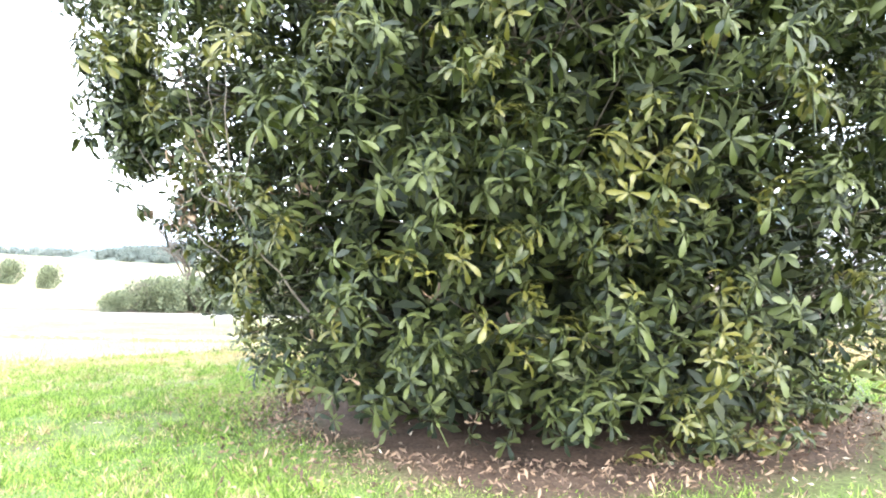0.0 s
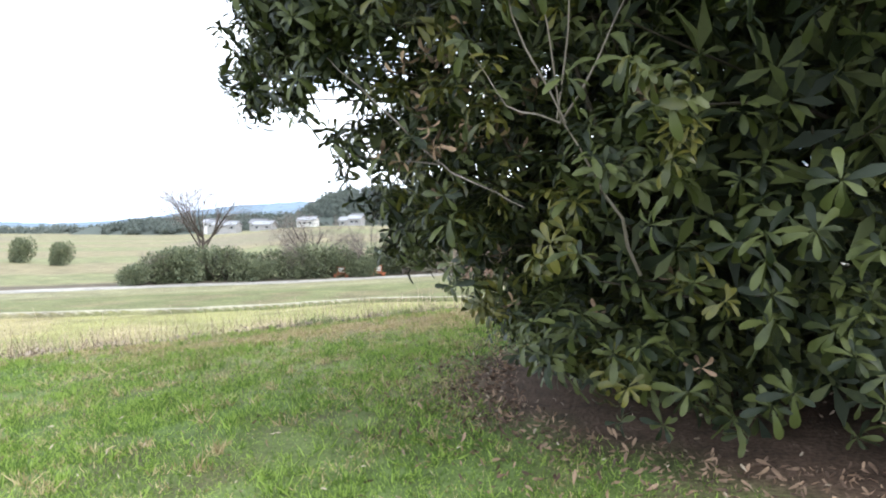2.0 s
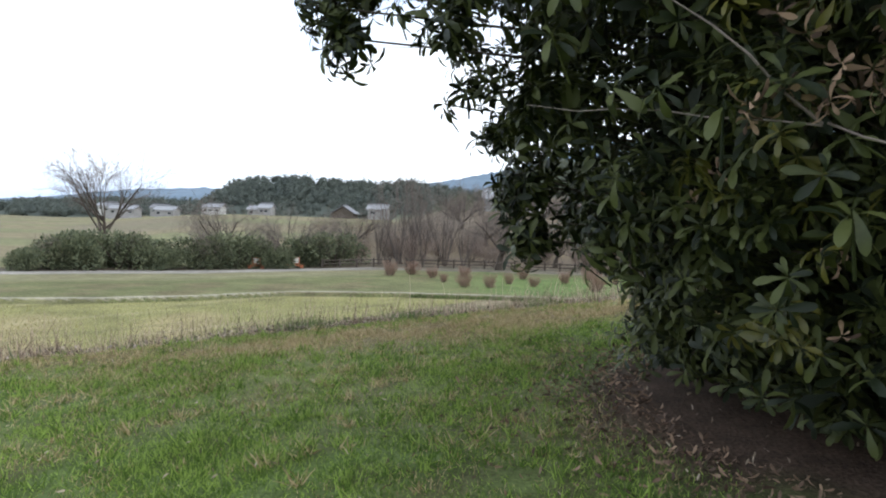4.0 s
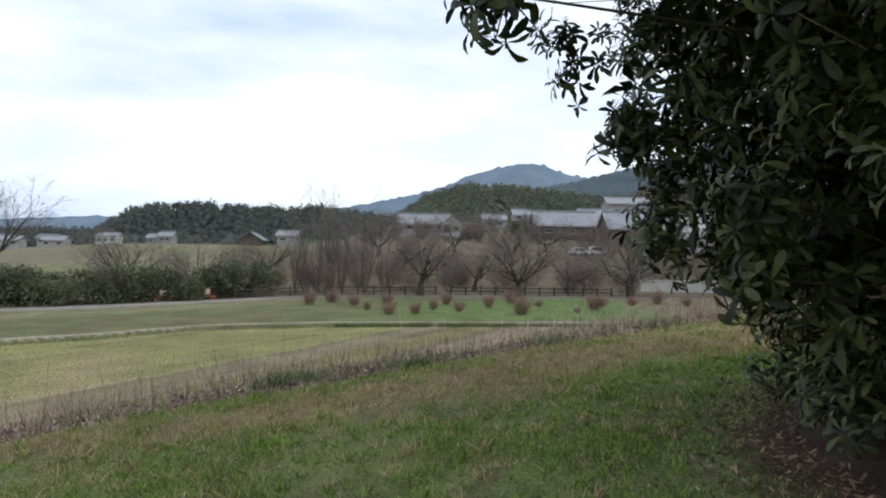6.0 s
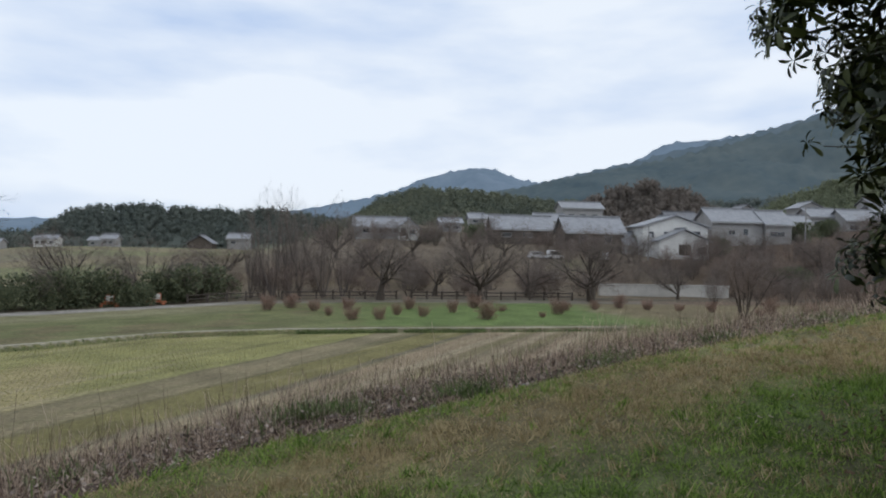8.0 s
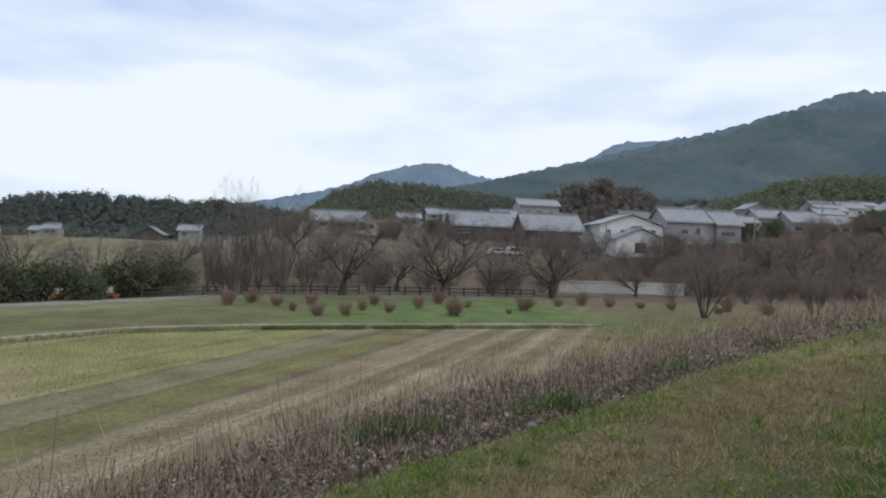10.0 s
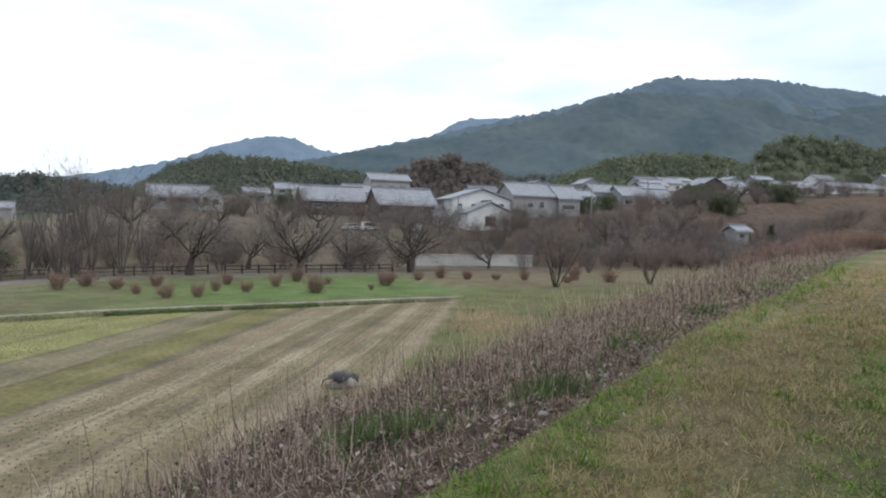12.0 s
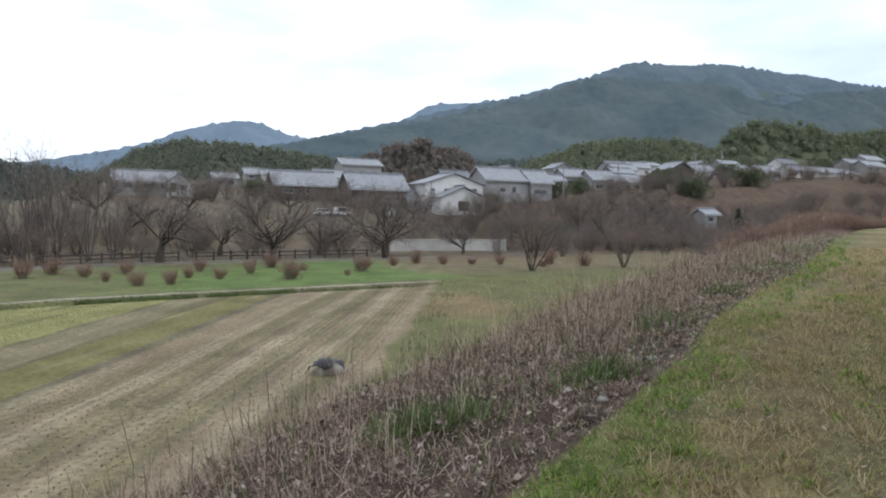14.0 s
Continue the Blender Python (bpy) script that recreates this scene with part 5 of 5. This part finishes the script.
        child("bare_twig", mesh_of("bare_twig", *tubes(rows, 6), TWIG, True), tree, "thin leafless twig")
    # single sprays on the side that the path passes
    sprays = []
    for k in range(5):
        v, f = stamp(LEAF_V, LEAF_F, whorl(r, 8 + k % 3, 0.112))
        tv, tf = tubes([(np.array([0, 0, -0.22]), np.array([0, 0, 0.0]), 0.006, 0.004)], 4)
        sprays.append(mesh_of("leaf_spray", np.concatenate([v, tv]), np.concatenate([f, tf + len(v)]), LEAF, True))
    p, axis = tips(300, 0.95, 1.02, -3.0, -0.8, 3.4)
    ms = frames_from(p, axis, r.uniform(0, 6.28, len(p)), r.uniform(0.85, 1.2, len(p)))
    for k in range(len(p)):
        ob = child("leaf_spray", sprays[k % 5], tree)
        ob.matrix_basis = Matrix([list(map(float, row)) for row in ms[k]] + [[0, 0, 0, 1]])
    tagged(tree, "broad evergreen tree with glossy whorled leaves down to the ground", "tree")


evergreen()


# ---- lawn, litter, reeds ----
def scatter(n, x0, x1, y0, y1, r):
    x, y = r.uniform(x0, x1, n), r.uniform(y0, y1, n)
    return x, y, edge_off(x, y), np.hypot(x - BUSH[0], y - BUSH[1])


def lay_blades(name, label, cat, x, y, axis, size, wide, material, r, sink=0.01, bend=0.25):
    base = np.array([[-0.5, 0, 0], [0.5, 0, 0], [0.32, bend * 0.45, 0.6], [-0.32, bend * 0.45, 0.6], [0, bend, 1.0]])
    p = np.stack([x, y, height(x, y) - sink], 1)
    sz = np.stack([wide, size, size], 1)
    mats = frames_from(p, axis, r.uniform(0, 6.28, len(x)), sz)
    v, _ = stamp(base, np.array([[0, 1, 2, 3]]), mats)
    k = np.arange(len(x))[:, None] * 5
    f = np.concatenate([k + np.array([[0, 1, 2]]), k + np.array([[0, 2, 3]]), k + np.array([[3, 2, 4]])])
    return tagged(new(name, mesh_of(name, v, f, material)), label, cat, kind="stuff")


def lawn():
    r = np.random.RandomState(23)
    x, y, s, rb = (np.concatenate(q) for q in zip(scatter(330000, -7, 12, -2.2, 15.5, r), scatter(420000, -3.5, 7, -1.6, 9.0, r)))
    dist = np.hypot(x - 1.5, y - 2.0)
    keep = (s < 0.05) & (soil_off(x, y) > 2.4 + 0.75 * r.uniform(size=len(x)) + 0.2 * wave_noise(x, y, 0.6, 18)) & (r.uniform(size=len(x)) < np.clip(1.3 - dist / 16, 0.25, 1))
    keep &= r.uniform(size=len(x)) < 0.68 + 0.42 * wave_noise(x, y, 0.4, 31)
    x, y = x[keep], y[keep]
    n = len(x)
    axis = np.stack([r.normal(size=n) * 0.75, r.normal(size=n) * 0.75, np.ones(n)], 1)
    size = r.uniform(0.022, 0.06, n) * (1 + 0.5 * np.clip(wave_noise(x, y, 0.8, 33), -0.6, 1))
    green = r.uniform(size=n) < 0.08 + 0.9 * lush(x, y) + 0.3 * wave_noise(x, y, 0.4, 35)
    for nm, lab, g, m in (("grass", "short green lawn grass", green, GRASS), ("dry_lawn", "short straw-coloured dry lawn grass", ~green, GRASS_DRY)):
        lay_blades(nm, lab, "grass", x[g], y[g], axis[g], size[g], r.uniform(0.004, 0.009, n)[g], m, r)
    # tussocks of broader blades
    x, y, s, rb = scatter(8500, -6, 12, -2, 15, r)
    ok = (s < -0.02) & (soil_off(x, y) > 3.0)
    cx, cy = x[ok], y[ok]
    each = 15
    x = np.repeat(cx, each) + r.normal(size=len(cx) * each) * 0.035
    y = np.repeat(cy, each) + r.normal(size=len(cx) * each) * 0.035
    n = len(x)
    axis = np.stack([r.normal(size=n) * 0.7, r.normal(size=n) * 0.7, np.ones(n)], 1)
    green = np.repeat(r.uniform(size=len(cx)) < 0.06 + 0.8 * lush(cx, cy), each)
    size, wide = np.repeat(r.uniform(0.04, 0.12, len(cx)), each) * r.uniform(0.7, 1.2, n), r.uniform(0.006, 0.012, n)
    for nm, lab, g, m in (("grass_tussocks", "small green tussocks in the lawn", green, GRASS), ("dry_tussocks", "small straw-coloured tussocks in the lawn", ~green, GRASS_DRY)):
        lay_blades(nm, lab, "grass", x[g], y[g], axis[g], size[g], wide[g], m, r, 0.005, 0.45)
    # rim tufts
    x, y, s, rb = scatter(150000, -9, 14, -2, 16, r)
    keep = (s > -0.4) & (s < 0.06) & (rb > 2.6) & (r.uniform(size=len(x)) < 0.6)
    x, y = x[keep], y[keep]
    n = len(x)
    axis = np.stack([r.normal(size=n) * 0.5, r.normal(size=n) * 0.5, np.ones(n)], 1)
    lay_blades("grass_tufts", "longer green grass along the lawn's rim", "grass", x, y, axis, r.uniform(0.04, 0.09, n), r.uniform(0.004, 0.008, n), GRASS, r)


def litter():
    r = np.random.RandomState(29)
    v0, f0 = leaf_shape(0.8)
    a = r.uniform(0, 6.28, 7000)
    rr = 2.2 + np.abs(r.normal(size=7000)) * 0.6 + 0.4 * np.sin(a) ** 2 * (np.sin(a) < 0)
    x, y = BUSH[0] + np.cos(a) * rr, BUSH[1] + np.sin(a) * rr
    x2, y2, s2, b2 = scatter(3200, -4, 12, -2, 13, r)
    ok = s2 < 0
    for nm, lab, px, py, m in (("fallen_leaves", "curled brown fallen leaves under the evergreen tree", x, y, LEAF_DEAD), ("lawn_leaves", "pale dry leaves scattered on the lawn", x2[ok], y2[ok], LITTER)):
        n = len(px)
        axis = np.stack([r.normal(size=n), r.normal(size=n), r.normal(size=n) * 0.2], 1)
        p = np.stack([px, py, height(px, py) + (0.012 if m is LEAF_DEAD else 0.035)], 1)
        v, f = stamp(v0, f0, frames_from(p, axis, r.uniform(0, 6.28, n), r.uniform(0.02, 0.068 if m is LEAF_DEAD else 0.045, n)))
        tagged(new(nm, mesh_of(nm, v, f, m, True)), lab, "leaf litter", kind="stuff")


def reeds():
    r = np.random.RandomState(37)
    # stiff stalks
    x, y, s, _ = scatter(230000, -12, 34, -3, 36, r)
    keep = (s > 0.15) & (s < 4.4) & (r.uniform(size=len(x)) < np.where(x > 9, 0.5, 1.0) * smoothstep(0.05, 0.8, s))
    keep &= r.uniform(size=len(x)) < 0.62 + 0.55 * wave_noise(x, y, 0.55, 41)
    x, y, s = x[keep], y[keep], s[keep]
    n = len(x)
    z = height(x, y)
    p = np.stack([x, y, z - 0.03], 1)
    tip = np.where(r.uniform(size=n) < 0.3, 0.6, 0.16)
    d = np.stack([r.normal(size=n) * tip, r.normal(size=n) * tip, np.ones(n)], 1)
    d /= np.linalg.norm(d, axis=1, keepdims=True)
    tall = r.gamma(5, 0.06, n) * smoothstep(0.0, 1.3, s) + 0.07
    rad = r.uniform(0.002, 0.0042, n)
    m = p + d * (tall * 0.6)[:, None]
    e = m + (d + r.normal(size=(n, 3)) * 0.16) * (tall * 0.4)[:, None]
    segs = [(p[i], m[i], rad[i], rad[i] * 0.8) for i in range(n)] + [(m[i], e[i], rad[i] * 0.8, rad[i] * 0.4) for i in range(n)]
    tagged(new("reed_stalks", mesh_of("reed_stalks", *tubes(segs, 3), STRAW)), "dry brown upright stalks on the bank", "reeds", kind="stuff")
    # withered blades and matted straw
    x, y, s, _ = scatter(800000, -10, 26, -2, 26, r)
    keep = (s > -0.02) & (s < 3.8) & (r.uniform(size=len(x)) < np.where(x > 8, 0.5, 1.0))
    x, y, s = x[keep], y[keep], s[keep]
    n = len(x)
    axis = np.stack([r.normal(size=n) * 0.9, r.normal(size=n) * 0.9, np.full(n, 0.75)], 1)
    lay_blades("dry_grass", "matted brown withered grass on the bank", "dry grass", x, y, axis, r.uniform(0.035, 0.19, n) * smoothstep(-0.5, 1.2, s), r.uniform(0.004, 0.009, n), STRAW, r, 0.0, 0.4)
    # broad withered leaves matted over the bank
    x, y, s, _ = scatter(200000, -8, 22, -2, 22, r)
    keep = (s > 0.1) & (s < 3.2) & (r.uniform(size=len(x)) < 0.5 + 0.6 * wave_noise(x, y, 0.45, 47)) & (r.uniform(size=len(x)) < np.where(x > 8, 0.45, 1.0))
    x, y = x[keep], y[keep]
    n = len(x)
    base = np.array([[0, 0, 0], [0.36, 0.12, 0.45], [0, -0.06, 1.0], [-0.34, 0.15, 0.5]])
    axis = np.stack([r.normal(size=n), r.normal(size=n), r.normal(size=n) * 0.6 + 0.1], 1)
    p = np.stack([x, y, height(x, y) + r.uniform(0.01, 0.14, n)], 1)
    v, f = stamp(base, np.array([[0, 1, 2, 3]]), frames_from(p, axis, r.uniform(0, 6.28, n), r.uniform(0.018, 0.06, n)))
    tagged(new("withered_leaves", mesh_of("withered_leaves", v, f, LEAF_MAT)), "curled pinkish-grey withered leaves matted on the bank", "leaf litter", kind="stuff")
    # green weeds among the reeds
    xs, ys = [], []
    for cx, cy, sp, k in ((-1.0, 8.0, 0.26, 700), (0.6, 8.05, 0.2, 420), (2.6, 9.4, 0.2, 160), (-2.9, 6.6, 0.2, 120), (4.9, 10.6, 0.25, 160), (7.8, 12.2, 0.4, 160), (12, 15.2, 0.5, 160)):
        xs.append(cx + r.normal(size=k) * sp)
        ys.append(cy + r.normal(size=k) * sp * 0.6)
    x, y, s, _ = scatter(30000, -8, 20, -2, 22, r)
    ok = (s > 0.0) & (s < 3.0) & (r.uniform(size=len(x)) < 0.45 * (1 + wave_noise(x, y, 0.6, 71)))
    xs.append(x[ok]), ys.append(y[ok])
    x, y = np.concatenate(xs), np.concatenate(ys)
    n = len(x)
    axis = np.stack([r.normal(size=n) * 0.5, r.normal(size=n) * 0.5, np.ones(n)], 1)
    lay_blades("weeds", "clumps of green weeds among dry stalks", "weeds", x, y, axis, r.uniform(0.08, 0.28, n), r.uniform(0.008, 0.018, n), WEED, r, 0.0, 0.5)


def bund_weeds():
    r = np.random.RandomState(51)
    x = np.concatenate([r.uniform(-6.5, 1.2, 2200), r.uniform(1.8, 8.6, 2000), r.uniform(-26, 19, 1600), r.uniform(9, 17, 500)])
    y = along(BUND, x) + r.uniform(-0.35, 0.25, len(x))
    n = len(x)
    axis = np.stack([r.normal(size=n) * 0.4, r.normal(size=n) * 0.4 - 0.2, np.ones(n)], 1)
    lay_blades("bund_grass", "dark green grass on the bund's face", "grass", x, y, axis, r.uniform(0.1, 0.3, n), r.uniform(0.02, 0.05, n), WEED, r, 0.02, 0.4)
    x, y = r.uniform(6, 40, 9000), r.uniform(26, 58, 9000)
    v = x * ROW[1] - y * ROW[0]
    keep = (v > -8.0) & (edge_off(x, y) > 9) & (r.uniform(size=9000) < 0.5 + 0.5 * wave_noise(x, y, 3, 61))
    x, y = x[keep], y[keep]
    n = len(x)
    axis = np.stack([r.normal(size=n) * 0.5, r.normal(size=n) * 0.5, np.ones(n)], 1)
    g = (v[keep] < -6.4) & (r.uniform(size=n) < 0.8)
    lay_blades("field_edge_weeds", "dark green weeds along the stubble's edge", "weeds", x[g], y[g], axis[g], r.uniform(0.2, 0.5, n)[g], r.uniform(0.03, 0.06, n)[g], WEED, r, 0.02, 0.5)
    x, y, axis = x[~g], y[~g], axis[~g]
    n = len(x)
    lay_blades("rough_grass", "rough olive and straw grass beside the stubble", "grass", x, y, axis, r.uniform(0.12, 0.4, n), r.uniform(0.02, 0.05, n), GRASS_DRY, r, 0.02, 0.4)


bund_weeds()


def stubble():
    r = np.random.RandomState(43)
    tuft = np.array([[-0.5, -0.4, 0], [0.5, -0.4, 0], [0, 0.55, 0], [-0.75, -0.5, 1.0], [0.7, -0.6, 0.9], [0.1, 0.8, 1.1]])
    tf = np.array([[0, 1, 4], [0, 4, 3], [1, 2, 5], [1, 5, 4], [2, 0, 3], [2, 3, 5]])

    def rows(name, label, v0, v1, dv, u0, u1, du, size, material, cond):
        v, u = np.meshgrid(np.arange(v0, v1, dv), np.arange(u0, u1, du))
        v = v.ravel() + r.normal(size=v.size) * 0.03
        u = u.ravel() + r.normal(size=u.size) * 0.05
        x, y = v * ROW[1] + u * ROW[0], -v * ROW[0] + u * ROW[1]
        keep = cond(x, y) & (v < v1 - 0.5 + 0.5 * wave_noise(x, y, 3, 77)) & (edge_off(x, y) > 8.5) & (y < along(BUND, x) - 0.6) & (r.uniform(size=len(x)) < 0.85)
        x, y = x[keep], y[keep]
        n = len(x)
        p = np.stack([x, y, height(x, y) - 0.01], 1)
        sz = np.stack([size * r.uniform(0.7, 1.2, n), size * r.uniform(0.7, 1.2, n), size * r.uniform(0.35, 0.75, n)], 1)
        vv, ff = stamp(tuft, tf, frames_from(p, np.stack([r.normal(size=n) * 0.15, r.normal(size=n) * 0.15, np.ones(n)], 1), r.uniform(0, 6.28, n), sz))
        tagged(new(name, mesh_of(name, vv, ff, material)), label, "stubble", kind="stuff")

    rows("stubble", "rows of cut rice stubble on pale soil", -19.0, -8.6, 0.34, 12, 66, 0.25, 0.045, STUBBLE, lambda x, y: x > -30)
    rows("green_stubble", "rows of yellow-green regrown rice stubble", -62, -26.2, 0.33, 2, 62, 0.3, 0.06, STUBBLE_GREEN, lambda x, y: x > -48)


lawn()
litter()
reeds()
stubble()


# ---- small things ----
def stone(x, y, size, label):
    r = np.random.RandomState(int(abs(x * 100)) + 5)
    v, f = ico(2)
    v = v * (1 + 0.2 * np.sin(v @ r.normal(size=(3, 4)) * 2.5).sum(1) / 2)[:, None] * np.array([1, 0.8, 0.55]) * size
    ob = new("stone", mesh_of("stone", v, f, ROCK))
    ob.location = (x, y, hz(x, y) + size * 0.2)
    tagged(ob, label, "stone")


for x, y, s in ((1.33, 8.14, 0.055), (0.22, 7.47, 0.05), (0.34, 7.6, 0.04), (2.57, 8.93, 0.035), (3.13, 9.09, 0.03), (1.2, 8.0, 0.03)):
    stone(x, y, s, "small pale stone at the lawn's rim")


def clod(x, y, size):
    """A lump of turf at the lawn's rim with dry grass hanging over it."""
    r = np.random.RandomState(int(abs(x * 100)) + 9)
    t = new("turf_clod")
    t.location = (x, y, hz(x, y))
    v, f = ico(3)
    v = v * (1 + 0.13 * np.sin(v @ r.normal(size=(3, 6)) * 3).sum(1) / 2)[:, None] * np.array([1, 0.8, 0.55]) * size
    child("soil_lump", mesh_of("soil_lump", v, f, SOIL), t, "dark crumbly soil")
    d = r.normal(size=(700, 3))
    d[:, 2] = np.abs(d[:, 2])
    d /= np.linalg.norm(d, axis=1, keepdims=True)
    blade = np.array([[-0.5, 0, 0], [0.5, 0, 0], [0.3, 0.3, 0.6], [-0.3, 0.3, 0.6]])
    side = np.cross(d, r.normal(size=(700, 3))) * 1.2 + d * 0.35 - np.array([0, 0, 0.25])
    m = frames_from(d * np.array([1, 0.8, 0.55]) * size * 0.95, side, r.uniform(0, 6.28, 700), np.stack([r.uniform(0.004, 0.008, 700), r.uniform(0.06, 0.16, 700), r.uniform(0.06, 0.16, 700)], 1))
    child("dry_grass", mesh_of("dry_grass", *stamp(blade, np.array([[0, 1, 2, 3]]), m), STRAW), t, "matted brown grass blades", "stuff")
    tagged(t, "lump of turf with matted dry grass at the lawn's rim", "clod")


for x, y, q in ((-0.2, 7.12, 0.17), (0.42, 7.5, 0.11), (1.95, 8.45, 0.1), (-1.2, 6.55, 0.1)):
    clod(x, y, q)


def sheet_heap():
    """A faded dark sheet thrown over a low heap of straw."""
    t = new("covered_heap")
    t.location = (3.9, 28.9, hz(3.9, 28.9))
    r = np.random.RandomState(3)
    v, f = ico(3)
    v = v * (1 + 0.14 * np.sin(v @ r.normal(size=(3, 6)) * 3).sum(1) / 2)[:, None]
    heap = v * np.array([0.6, 0.48, 0.42]) + np.array([0.12, 0, 0.12])
    child("straw_heap", mesh_of("straw_heap", heap, f, ROCK), t, "greyish straw heap")
    top = v[:, 2] > 0.2 + 0.3 * np.sin(5 * np.arctan2(v[:, 1], v[:, 0]) + 1)
    keep = np.all(top[f], axis=1)
    cap = v * np.array([0.74, 0.56, 0.4]) + np.array([-0.06, 0, 0.2]) + r.normal(size=v.shape) * 0.035
    me = mesh_of("sheet", cap, f[keep], TARP)
    sh = child("sheet", me, t, "torn dark plastic sheet")
    so = sh.modifiers.new("thickness", "SOLIDIFY")
    so.thickness = 0.015
    tagged(t, "torn dark sheet over a low straw heap on the stubble", "heap")


sheet_heap()
